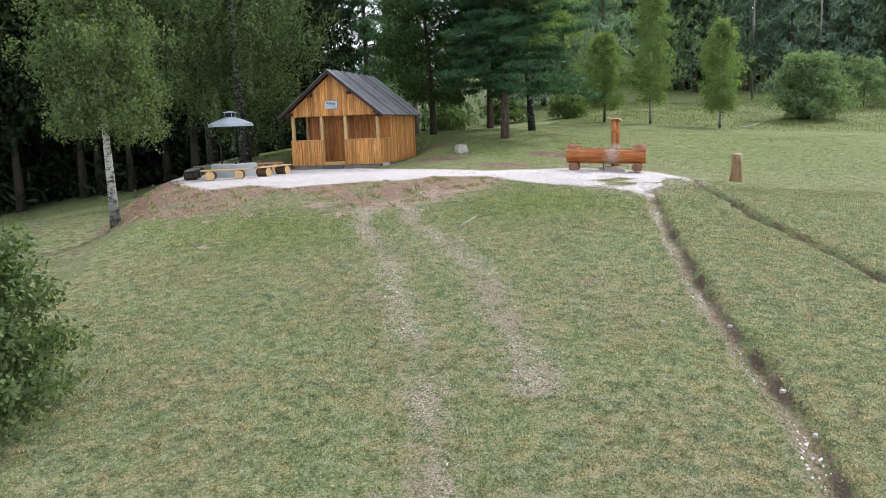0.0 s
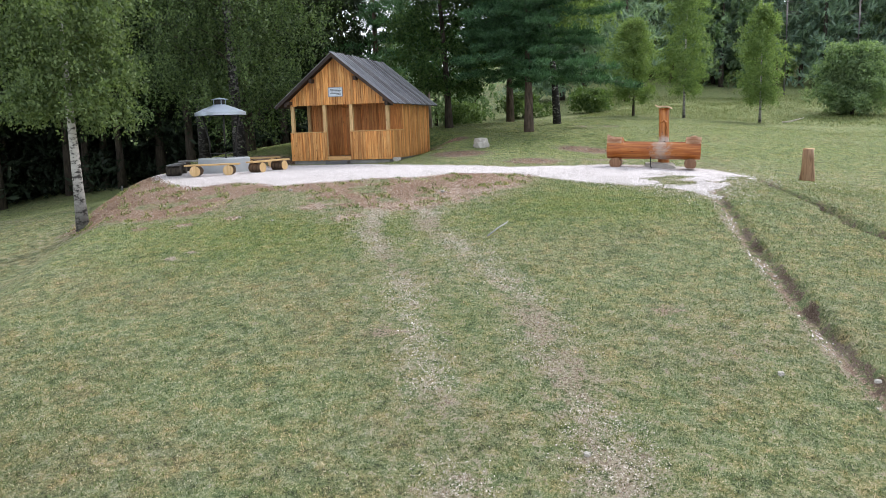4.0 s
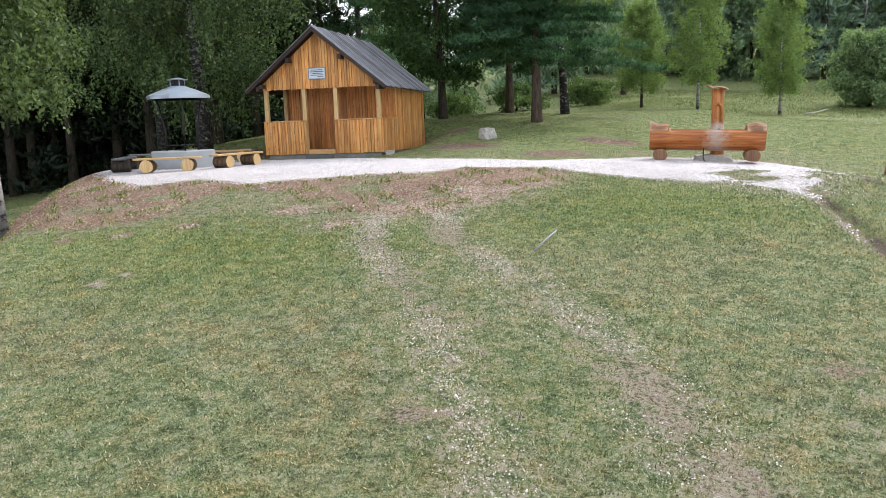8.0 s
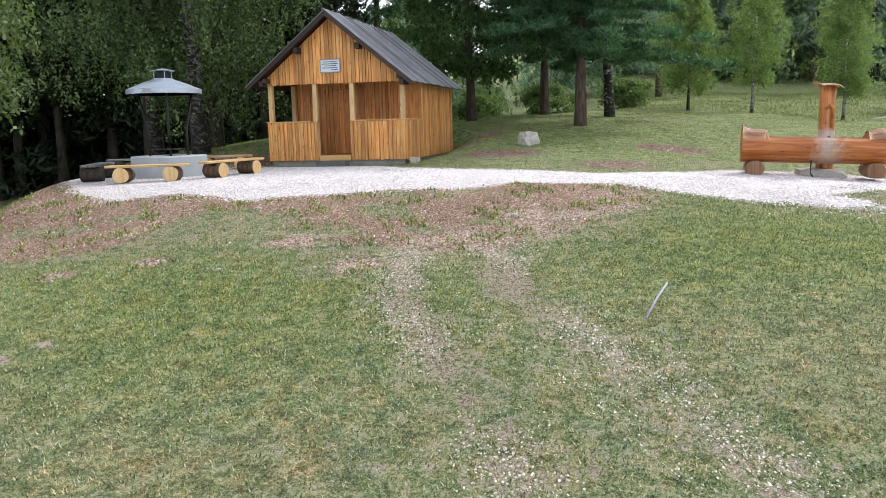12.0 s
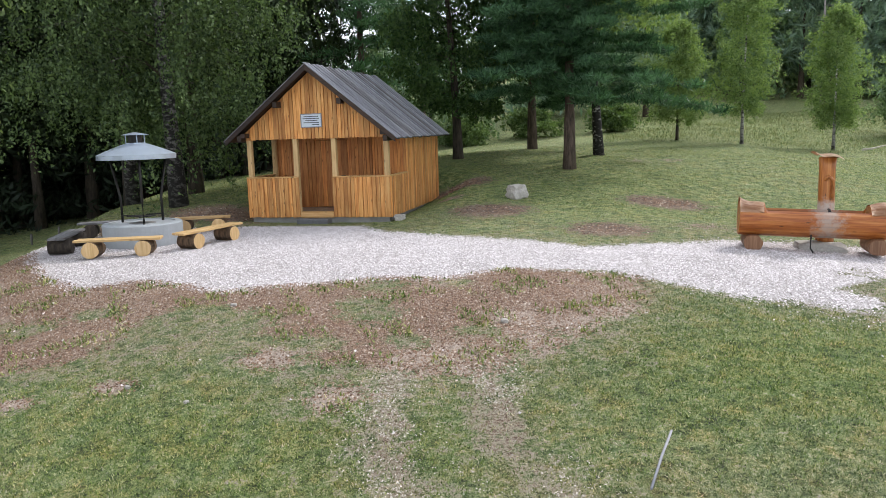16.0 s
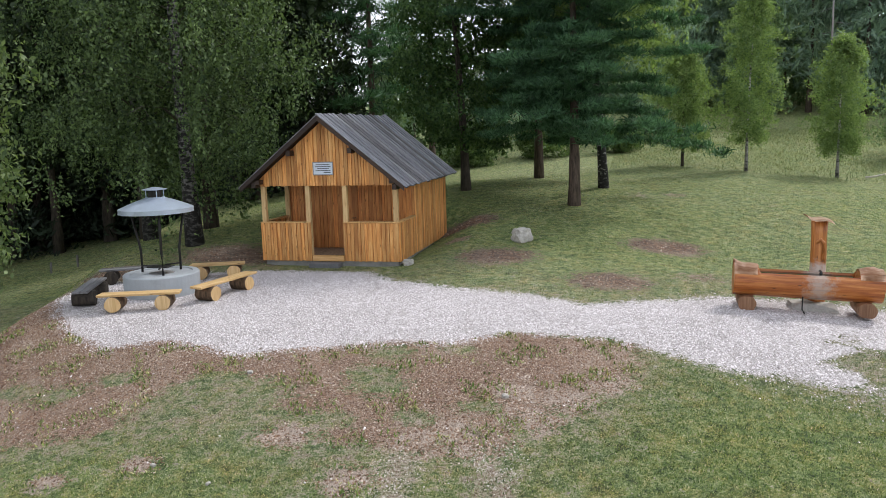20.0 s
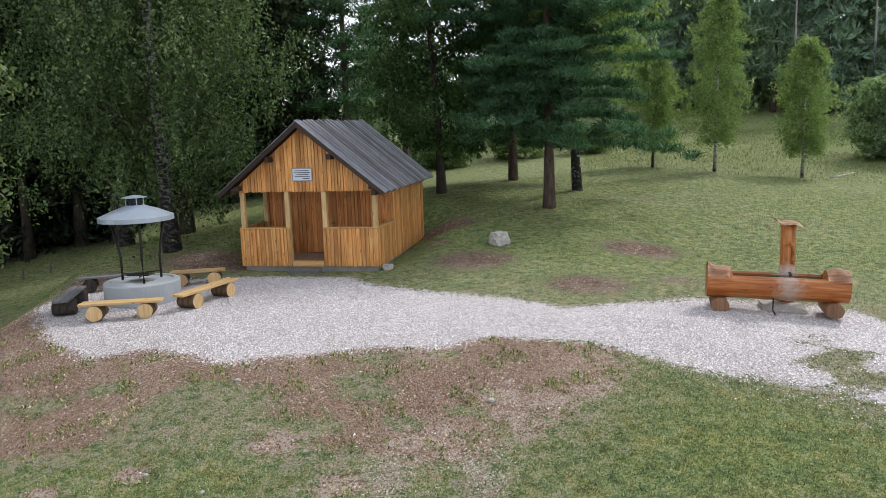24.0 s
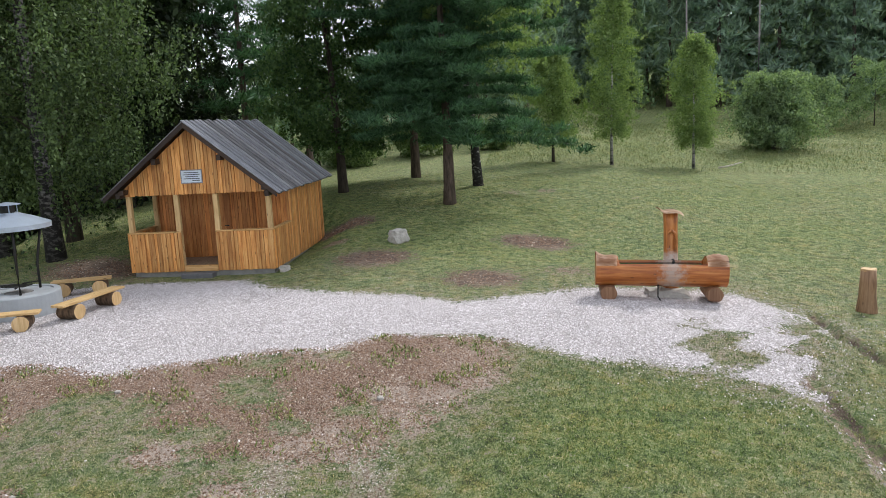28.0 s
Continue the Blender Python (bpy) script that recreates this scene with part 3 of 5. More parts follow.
def steps_out(a, b, fine, far):
    """Even steps from a to b, then ever longer ones out to far on both sides."""
    mid = list(np.arange(a, b + fine / 2, fine))
    s, up, down = fine, [mid[-1]], [mid[0]]
    while up[-1] < far:
        s *= 1.14
        up.append(up[-1] + s)
        down.append(down[-1] - s)
    return np.array(down[:0:-1] + mid + up[1:])


ground, gx, gy = grid_sheet("ground", steps_out(-5.0, 21.0, 0.1, 900), steps_out(-26.0, 4.0, 0.1, 900), lambda x, y: land(x, y) - carve(x, y), M_GROUND)
tagged(ground, "mown meadow on a mound with gravel, bare earth and worn tracks", "ground", kind="structure")


def ripple(x, y):
    return 0.5 + 0.28 * np.sin(1.7 * x + 0.9 * np.sin(2.3 * y)) + 0.22 * np.sin(2.9 * y - 1.3 * x + 1.0)


def masks(x, y):
    w = ripple(x, y)
    gr = np.clip(0.5 + inside(x, y, GRAVEL) / 0.8, 0, 1)
    gr = gr - 0.62 * np.exp(-(((x - 13.9) / 0.7) ** 2 + ((y + 6.5) / 0.75) ** 2))
    gr = gr - np.clip((x - 11.9) / 4.0, 0, 0.5) * np.clip(3.0 * (ripple(x * 2.2, y * 2.0) - 0.3), 0, 1) * np.clip((-4.0 - y) / 1.2, 0, 1)
    gr = gr - np.clip((x - 15.2) / 1.5, 0, 0.5)
    so = np.clip(0.42 + inside(x, y, SOIL) / 1.0, 0, 0.92)
    for a, b, r in GREENS:
        so = so - 0.85 * np.exp(-((x - a) ** 2 * 0.6 + (y - b) ** 2 * 1.6) / r ** 2)
    g = np.exp(-(seg_dist(x, y, GULLY) / 0.15) ** 2)
    d = np.exp(-(seg_dist(x, y, DITCH) / 0.12) ** 2)
    so = np.maximum(so, np.maximum(g, d * (0.75 + 0.3 * w)) * 0.6)
    for a, b, r in DUST:
        so = np.maximum(so, 0.85 * np.exp(-((x - a) ** 2 * 0.8 + (y - b) ** 2 * 1.3) / r ** 2))
    for a, b, r, v in BARE:
        so = np.maximum(so, v * np.exp(-((x - a) ** 2 + 1.6 * (y - b) ** 2) / r ** 2))
    we = (0.24 + 0.42 * w + 0.3 * np.clip((y + 13.5) / 2, 0, 1)) * np.exp(-(seg_dist(x, y, TRACK_A) / 0.42) ** 2)
    we = np.maximum(we, (0.3 + 0.5 * w) * np.exp(-(seg_dist(x, y, TRACK_B) / 0.5) ** 2))
    we = np.maximum(we, 0.45 * np.clip(1 + inside(x, y, SOIL) / 1.5, 0, 1))
    we = np.maximum(we, 0.5 * np.clip(1 + inside(x, y, GRAVEL) / 1.0, 0, 1))
    we = np.maximum(we, (0.45 + 0.35 * w) * np.exp(-(seg_dist(x + 0.16, y + 0.1, GULLY) / 0.16) ** 2))
    we = np.maximum(we, 0.36 * np.exp(-(seg_dist(x, y, TRACK_A) / 1.0) ** 2))
    we = np.maximum(we, 0.36 * np.exp(-(seg_dist(x, y, TRACK_B) / 1.0) ** 2))
    we = np.maximum(we, 0.36 * np.exp(-(((x - 14.2) / 1.2) ** 2 + ((y + 16.6) / 1.6) ** 2)))
    return gr, so, we


def damp_and_shade(x, y):
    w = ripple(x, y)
    # gully and ditch: moist earth and the steep bank's shade in one mask
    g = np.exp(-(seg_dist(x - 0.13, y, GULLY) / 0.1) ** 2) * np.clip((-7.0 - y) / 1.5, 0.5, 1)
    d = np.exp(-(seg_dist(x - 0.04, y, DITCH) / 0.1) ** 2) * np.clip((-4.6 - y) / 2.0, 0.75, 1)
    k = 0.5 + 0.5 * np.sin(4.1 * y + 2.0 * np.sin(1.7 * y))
    damp_shade = np.maximum(g * (0.5 + 0.5 * k), d * (0.45 + 0.5 * k))
    for a, b, r, v in BARE[:6]:
        damp_shade = np.maximum(damp_shade, (0.55 + 0.35 * w) * v * np.exp(-((x - a) ** 2 + 1.6 * (y - b) ** 2) / r ** 2))
    return damp_shade


def dustiness(x, y):
    out = 0.0 * x
    for a, b, r in DUST:
        out = np.maximum(out, 0.72 * np.exp(-((x - a) ** 2 * 0.8 + (y - b) ** 2 * 1.3) / (r * 1.1) ** 2))
    return out


def lushness(x, y):
    l = 0.75 * np.exp(-(((x - 12.5) / 3.6) ** 2 + ((y + 9.6) / 2.6) ** 2)) + 0.6 * np.exp(-(((x - 3.5) / 3.5) ** 2 + ((y + 11.8) / 1.6) ** 2))
    l = l + 0.5 * np.exp(-(((x - 6.0) / 2.5) ** 2 + ((y + 13.0) / 2.5) ** 2)) + 0.35 * (ripple(x * 0.45, y * 0.4) - 0.35) + 0.3 * np.exp(-(((x - 3.0) / 8.0) ** 2 + ((y - 7.0) / 8.0) ** 2))
    return np.clip(l + 0.6 * np.clip((y + 1.5) / 3.0, 0, 1), 0, 1)


for key, val in zip(("gravel", "soil", "wear", "lush", "humus_shade", "dust"), (*masks(gx, gy), lushness(gx, gy), damp_and_shade(gx, gy), dustiness(gx, gy))):
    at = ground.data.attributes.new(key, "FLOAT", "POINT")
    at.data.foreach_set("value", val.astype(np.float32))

# ---- the hut ----
HW, HD, SILL, RAIL, BEAM = 4.0, 5.4, 0.2, 1.28, 2.3
RIDGE_X, RIDGE_Z, EAVE_L, EAVE_R, EAVE_Z, ROOF_F, ROOF_B = 1.95, 4.14, -0.42, 4.28, 2.25, -0.34, 5.75


def roof_z(x):
    if x < RIDGE_X:
        return EAVE_Z + (RIDGE_Z - EAVE_Z) * (x - EAVE_L) / (RIDGE_X - EAVE_L)
    return EAVE_Z + (RIDGE_Z - EAVE_Z) * (EAVE_R - x) / (EAVE_R - RIDGE_X)


def boards_wall(hut, material, a, b, z0, z1, across, at, thick=0.024, seed=1):
    """Upright boards from a to b, along x at y = at ('x') or along y at x = at ('y'); z0 and z1 may be functions."""
    rnd = random.Random(seed)
    lo, hi = (f if callable(f) else (lambda _, f=f: f) for f in (z0, z1))
    u = a
    while u < b - 0.02:
        w = min(rnd.choice((0.08, 0.1, 0.11, 0.125, 0.15)), b - u)
        if b - u - w < 0.06:
            w = b - u
        g, out = 0.003, rnd.choice((0.0, 0.01, 0.02))
        p, q = u + g, u + w - g
        bl, tl, br, tr = lo(p) - rnd.uniform(0, 0.022), hi(p), lo(q) - rnd.uniform(0, 0.022), hi(q)
        c = 0.005
        face = [(p, bl), (q, br), (q, tr), (p, tl)]
        inset = [(p + c, bl + c), (q - c, br + c), (q - c, tr - c), (p + c, tl - c)]
        pts = [(s, z, thick - 0.006) for s, z in face] + [(s, z, thick + out) for s, z in inset] + [(s, z, 0.0) for s, z in face]
        faces = [(4, 5, 6, 7), (11, 10, 9, 8)] + [(i, (i + 1) % 4, 4 + (i + 1) % 4, 4 + i) for i in range(4)] + [(8 + i, 8 + (i + 1) % 4, (i + 1) % 4, i) for i in range(4)]
        if across == "x":
            verts = [(s, at - o, z) for s, z, o in pts]
        elif across == "y":
            verts = [(at + o, s, z) for s, z, o in pts]
        else:
            verts = [(at - o, s, z) for s, z, o in pts]
            faces = [f[::-1] for f in faces]
        mesh_of("board", verts, faces, material, hut)
        u += w


def build_hut():
    hut = thing("wooden_hut", "new larch-boarded wooden hut with open porch and grey weathered board roof", "hut", pose(0, 0, 0))
    part("foundation", box(0.05, HW - 0.05, 0.03, HD - 0.05, -0.35, SILL + 0.02, 0.01), M_FOUND, hut, "rough grey concrete foundation")
    part("porch_floor", box(0.04, HW - 0.04, 0.04, 1.66, SILL + 0.02, SILL + 0.1, 0.006), M_PORCH, hut, "worn grey-brown plank floor")
    part("threshold", box(1.48, 2.41, -0.02, 0.1, SILL - 0.02, SILL + 0.14, 0.006), M_RAIL, hut, "wooden porch threshold")
    # posts
    for x in (0.015, 1.34, 2.42, HW - 0.145):
        part("post", box(x, x + 0.13, 0.0, 0.13, SILL + 0.1 if 1 < x < 3 else RAIL, BEAM + 0.03, 0.008), M_POST, hut, "pale squared timber post")
    part("post", box(0.015, 0.145, 1.52, 1.65, SILL, BEAM + 0.03, 0.008), M_POST, hut, "pale squared timber post")
    # parapets, their caps
    for a, b, s in ((0.0, 1.47, 3), (2.42, HW, 4)):
        boards_wall(hut, M_BOARD, a, b, SILL, RAIL - 0.035, "x", 0.0, seed=s)
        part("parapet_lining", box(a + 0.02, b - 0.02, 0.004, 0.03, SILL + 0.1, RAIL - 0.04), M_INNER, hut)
        part("rail_cap", box(a - 0.03 if a == 0 else a, b + 0.03 if b == HW else b, -0.05, 0.12, RAIL - 0.035, RAIL, 0.006), M_RAIL, hut, "pale planed rail cap")
    for x, side in ((HW, "y"), (0.0, "-y")):
        boards_wall(hut, M_BOARD, 0.0, 1.62, SILL, RAIL - 0.035, side, x, seed=11 + int(x))
        part("rail_cap", box(x - 0.1 if x else -0.05, x + 0.05 if x else 0.1, 0.122, 1.6, RAIL - 0.035, RAIL, 0.006), M_RAIL, hut, "pale planed rail cap")
        boards_wall(hut, M_BOARD, 1.62, HD, SILL, BEAM + 0.12, side, x, seed=21 + int(x))
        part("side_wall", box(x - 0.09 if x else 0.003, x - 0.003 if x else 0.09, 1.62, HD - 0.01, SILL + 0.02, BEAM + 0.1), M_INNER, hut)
        part("wall_plate", box(x - 0.13 if x else 0.0, x if x else 0.13, -0.3, ROOF_B - 0.1, BEAM + 0.03, BEAM + 0.15, 0.006), M_DARKWOOD, hut, "dark timber wall plate")
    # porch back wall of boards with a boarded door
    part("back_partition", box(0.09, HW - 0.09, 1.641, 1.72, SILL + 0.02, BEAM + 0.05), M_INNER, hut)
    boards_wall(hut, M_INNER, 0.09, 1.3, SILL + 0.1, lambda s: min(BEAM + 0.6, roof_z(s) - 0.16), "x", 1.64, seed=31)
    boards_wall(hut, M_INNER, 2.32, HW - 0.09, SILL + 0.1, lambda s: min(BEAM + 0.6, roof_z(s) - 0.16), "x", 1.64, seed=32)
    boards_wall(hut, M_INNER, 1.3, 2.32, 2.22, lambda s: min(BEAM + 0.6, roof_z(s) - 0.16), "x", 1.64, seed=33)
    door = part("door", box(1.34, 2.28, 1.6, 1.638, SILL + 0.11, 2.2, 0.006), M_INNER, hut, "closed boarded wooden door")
    for i in range(6):
        part("door_board", box(1.35 + i * 0.153, 1.35 + i * 0.153 + 0.147, 1.585, 1.602, SILL + 0.12, 2.19, 0.004), M_INNER, door)
    part("door_handle", tube([(2.2, 1.585, 1.2), (2.2, 1.54, 1.2), (2.1, 1.54, 1.2)], 0.012, 6), M_STEEL, door, "black lever handle")
    # gable boards and beam
    boards_wall(hut, M_BOARD, 0.0, HW, lambda s: BEAM - 0.02, lambda s: roof_z(s) - 0.12, "x", 0.0, seed=5)
    part("gable_beam", box(0.0, HW, 0.004, 0.13, BEAM + 0.03, BEAM + 0.17, 0.006), M_POST, hut)
    boards_wall(hut, M_BOARD, 0.0, HW, SILL, lambda s: roof_z(s) - 0.12, "x", HD, seed=6)
    # rafters ends, bargeboards
    for s in (-1, 1):
        x_e = EAVE_L if s < 0 else EAVE_R
        bm = bmesh.new()
        for y0, y1 in ((ROOF_F - 0.012, ROOF_F + 0.035),):
            sec = [(RIDGE_X, RIDGE_Z + 0.03), (x_e, EAVE_Z + 0.03), (x_e, EAVE_Z - 0.11), (RIDGE_X, RIDGE_Z - 0.125)]
            f = [bm.verts.new((x, y0, z)) for x, z in sec]
            k = [bm.verts.new((x, y1, z)) for x, z in sec]
            bm.faces.new(f), bm.faces.new(k[::-1])
            for i in range(4):
                bm.faces.new((f[i], k[i], k[(i + 1) % 4], f[(i + 1) % 4]))
        bmesh.ops.recalc_face_normals(bm, faces=bm.faces[:])
        part("bargeboard", bm, M_DARKWOOD, hut, "dark brown bargeboard")
        for x in ((1.03, -0.04) if s < 0 else (2.8, HW + 0.0)):
            z = roof_z(x) - 0.22
            part("purlin", box(x - 0.06, x + 0.06, ROOF_F + 0.04, 0.25, z - 0.09, z + 0.06, 0.008), M_DARKWOOD, hut, "dark purlin end")
        # soffit and sheets
        n, bm = 1, bmesh.new()
        sec = [(RIDGE_X, RIDGE_Z), (x_e, EAVE_Z)]
        d = Vector((x_e - RIDGE_X, 0, EAVE_Z - RIDGE_Z)).normalized()
        up = Vector((-d.z * s, 0, d.x * s)) if s > 0 else Vector((d.z, 0, -d.x))
        if up.z < 0:
            up = -up
        L = math.hypot(x_e - RIDGE_X, EAVE_Z - RIDGE_Z)
        mrx = Matrix((d, Vector((0, 1, 0)), up)).transposed().to_4x4()
        base = Matrix.Translation((RIDGE_X, 0, RIDGE_Z)) @ mrx
        part("roof_deck", box(0.02, L - 0.02, ROOF_F + 0.036, ROOF_B - 0.03, -0.05, -0.012), M_DARKWOOD, hut, "dark roof boarding", base)
        pan, rr = (ROOF_B - ROOF_F) / 19, random.Random(60 + s)
        for layer, wide, z0 in ((0, pan - 0.03, -0.012), (1, pan * 0.62, 0.016)):   # lower boards in the gap-shadow colour, then boards over their joints
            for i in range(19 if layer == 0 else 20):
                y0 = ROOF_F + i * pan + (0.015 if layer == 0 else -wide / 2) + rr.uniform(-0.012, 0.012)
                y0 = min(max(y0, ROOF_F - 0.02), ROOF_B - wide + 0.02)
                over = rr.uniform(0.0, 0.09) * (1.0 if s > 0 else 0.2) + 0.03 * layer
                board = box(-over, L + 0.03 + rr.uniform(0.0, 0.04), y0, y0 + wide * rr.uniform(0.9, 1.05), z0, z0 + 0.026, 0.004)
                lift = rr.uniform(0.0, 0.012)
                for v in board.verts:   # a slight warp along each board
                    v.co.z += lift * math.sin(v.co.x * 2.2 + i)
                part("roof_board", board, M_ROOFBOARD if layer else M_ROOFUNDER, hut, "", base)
    return hut


build_hut()


def build_sign():
    s = thing("sign_board", "pale metal sign board screwed to the gable boards", "sign", pose(1.93, -0.05, 2.74))
    part("plate", box(-0.28, 0.28, -0.012, 0.0, -0.165, 0.165, 0.004), M_SIGN, s)
    for x0, x1, z0, z1 in ((-0.285, 0.285, 0.155, 0.18), (-0.285, 0.285, -0.18, -0.155), (-0.295, -0.27, -0.18, 0.18), (0.27, 0.295, -0.18, 0.18)):
        part("frame_bar", box(x0, x1, -0.018, 0.004, z0, z1, 0.003), M_ROOF, s)
    for i, (a, b) in enumerate(((-0.2, 0.2), (-0.23, 0.23), (-0.16, 0.18), (-0.21, 0.22), (0.02, 0.22))):
        z = 0.105 - i * 0.053
        part("text_bar", box(a, b, -0.016, -0.0118, z - 0.01, z + 0.01), M_INK, s)
    return s


build_sign()


def build_steps():
    for z0, z1, y0, w in ((-0.12, 0.045, -0.66, 0.98), (-0.1, 0.17, -0.34, 0.86)):
        s = box(1.92 - w / 2, 1.92 + w / 2, y0, -0.03 if z1 > 0.1 else -0.342, z0, z1 - 0.002, 0.012)
        ob = part("stone_step", s, M_SLATE)
        tagged(ob, "grey stone step below the hut porch", "step", "steps of the hut")


build_steps()


# ---- the fire place ----
RING = (-0.86, -3.62)
RING_R = 0.87


def build_fire_ring():
    z = top(*RING)
    r = thing("fire_pit", "round grey concrete fire pit with a filled top", "fire pit", pose(RING[0], RING[1], z))
    part("ring", lathe([(RING_R, -0.2), (RING_R, 0.46), (RING_R - 0.02, 0.485), (RING_R - 0.15, 0.49), (RING_R - 0.16, 0.44)], 56), M_CONCRETE, r)
    part("hearth", rough_up(lathe([(RING_R - 0.17, 0.3), (RING_R - 0.165, 0.465), (0.3, 0.47), (0.28, 0.4)], 40), 0.008, 5), M_CONCRETE, r, "pale sandy hearth slab")
    part("ash", rough_up(lathe([(0.32, 0.38), (0.29, 0.475), (0.02, 0.49)], 24), 0.012, 9), M_FOUND, r, "grey ash in the hearth")
    hood = thing("fire_hood", "galvanised sheet hood on three bent black steel legs", "hood", pose(RING[0], RING[1], z))
    H0, R = 1.93, 0.85
    part("canopy", lathe([(R, H0), (R + 0.005, H0 + 0.1), (R - 0.02, H0 + 0.11), (0.5, H0 + 0.25), (0.24, H0 + 0.34), (0.22, H0 + 0.34), (R - 0.03, H0 + 0.09), (R - 0.02, H0)], 24), M_ZINC, hood, "dull galvanised sheet canopy")
    part("rim_band", lathe([(R + 0.012, H0 - 0.005), (R + 0.014, H0 + 0.02), (R - 0.015, H0 + 0.02), (R - 0.015, H0 - 0.005)], 16), M_ZINC, hood)
    part("chimney", lathe([(0.22, H0 + 0.335), (0.22, H0 + 0.36), (0.19, H0 + 0.36), (0.19, H0 + 0.335)], 16), M_ZINC, hood)
    for k in range(4):
        a = math.pi / 4 + k * math.pi / 2
        part("cap_strut", tube([(0.2 * math.cos(a), 0.2 * math.sin(a), H0 + 0.34), (0.2 * math.cos(a), 0.2 * math.sin(a), H0 + 0.53)], 0.013, 6), M_ZINC, hood)
    part("chimney_core", lathe([(0.16, H0 + 0.34), (0.16, H0 + 0.53)], 16), M_STEEL, hood, "sooty black chimney core")
    part("cap", lathe([(0.29, H0 + 0.53), (0.295, H0 + 0.538), (0.05, H0 + 0.59), (0.02, H0 + 0.592), (0.02, H0 + 0.57)], 20), M_ZINC, hood, "grey sheet chimney cap")
    for a in (radians(-52), radians(60), radians(182)):
        c, s = math.cos(a), math.sin(a)
        part("leg", tube([(0.5 * c, 0.5 * s, 0.48), (0.5 * c, 0.5 * s, 1.02), (0.54 * c, 0.54 * s, 1.25), (0.7 * c, 0.7 * s, H0 + 0.06)], 0.03, 8), M_STEEL, hood, "bent black steel leg")
    for a in (radians(60), radians(185), radians(-62)):
        p = part("grill_arm", tube([(0.5 * math.cos(a), 0.5 * math.sin(a), 0.64), (0.15 * math.cos(a + 0.5), 0.15 * math.sin(a + 0.5), 0.64)], 0.018, 6), M_STEEL, hood)
    part("grill_grate", box(-0.25, 0.3, -0.22, 0.1, 0.62, 0.645, 0.005), M_STEEL, hood, "black grill grate")


build_fire_ring()


def log_piece(bm_r, length, seed, sides=18):
    """A lying log along y with uneven bark, its ends left for the cut faces."""
    rnd = random.Random(seed)
    ph = [rnd.uniform(0, 6.28) for _ in range(3)]
    bm = bmesh.new()
    rings = []
    for i in range(5):
        y = -length / 2 + length * i / 4
        rings.append([bm.verts.new((bm_r * (1 + 0.04 * math.sin(2 * a + ph[0]) + 0.03 * math.sin(5 * a + ph[1] + i)) * math.cos(a), y, bm_r * (1 + 0.04 * math.sin(3 * a + ph[2])) * math.sin(a))) for a in (2 * math.pi * k / sides for k in range(sides))])
    for a, b in zip(rings, rings[1:]):
        for k in range(sides):
            bm.faces.new((a[k], b[k], b[(k + 1) % sides], a[(k + 1) % sides])).smooth = True
    return bm, [[v.co.copy() for v in rings[0]], [v.co.copy() for v in rings[-1]]]


def cut_face(name, ring, out, material, parent, m):
    bm = bmesh.new()
    vs = [bm.verts.new(p + Vector((0, 0.003 * out, 0))) for p in ring]
    inner = [bm.verts.new(Vector((p.x * 0.9, p.y + 0.006 * out, p.z * 0.9))) for p in ring]
    n = len(vs)
    for k in range(n):
        bm.faces.new((vs[k], vs[(k + 1) % n], inner[(k + 1) % n], inner[k]))
    bm.faces.new(inner)
    bmesh.ops.recalc_face_normals(bm, faces=bm.faces[:])
    part(name, bm, material, parent, "sawn end of the log", m)


def build_bench(cx, cy, turn, length, label, plank, bark, cut, r=0.17, width=0.34, zb=None, tilt=0.0):
    z = top(cx, cy) if zb is None else zb
    b = thing("log_bench", label, "bench", pose(cx, cy, z, 0, tilt, turn), "benches round the fire pit")
    for i, x in enumerate((-length * 0.3, length * 0.3)):
        bm, ends = log_piece(r, width + 0.12, int(cx * 10) + i)
        m = pose(x, 0, r - 0.01)
        lg = part("log", bm, bark, b, "bark-covered log foot", m)
        cut_face("cut_end", ends[0], -1, cut, lg, Matrix())
        cut_face("cut_end", ends[1], 1, cut, lg, Matrix())
    for i, (y0, y1) in enumerate(((-width / 2, -0.006), (0.006, width / 2))):
        part("plank", box(-length / 2 + 0.02 * i, length / 2 - 0.015 * i, y0, y1, 2 * r - 0.015, 2 * r + 0.035, 0.008), plank, b)
    return b


E1 = "low bench of pale planks on bark-covered log rounds"
build_bench(-0.35, -5.22, 19, 1.75, E1, M_PLANK, M_BARK, M_CUT)
build_bench(0.86, -3.72, 80, 2.0, E1, M_PLANK, M_BARK, M_CUT)
build_bench(-0.33, -1.95, 22, 1.38, E1, M_PLANK, M_BARK, M_CUT)
E2 = "old grey weathered bench on dark log rounds"
build_bench(-2.1, -4.6, 114, 1.75, E2, M_OLDPLANK, M_OLDBARK, M_OLDBARK)
build_bench(-2.5, -2.6, 30, 1.4, E2, M_OLDPLANK, M_OLDBARK, M_OLDBARK)


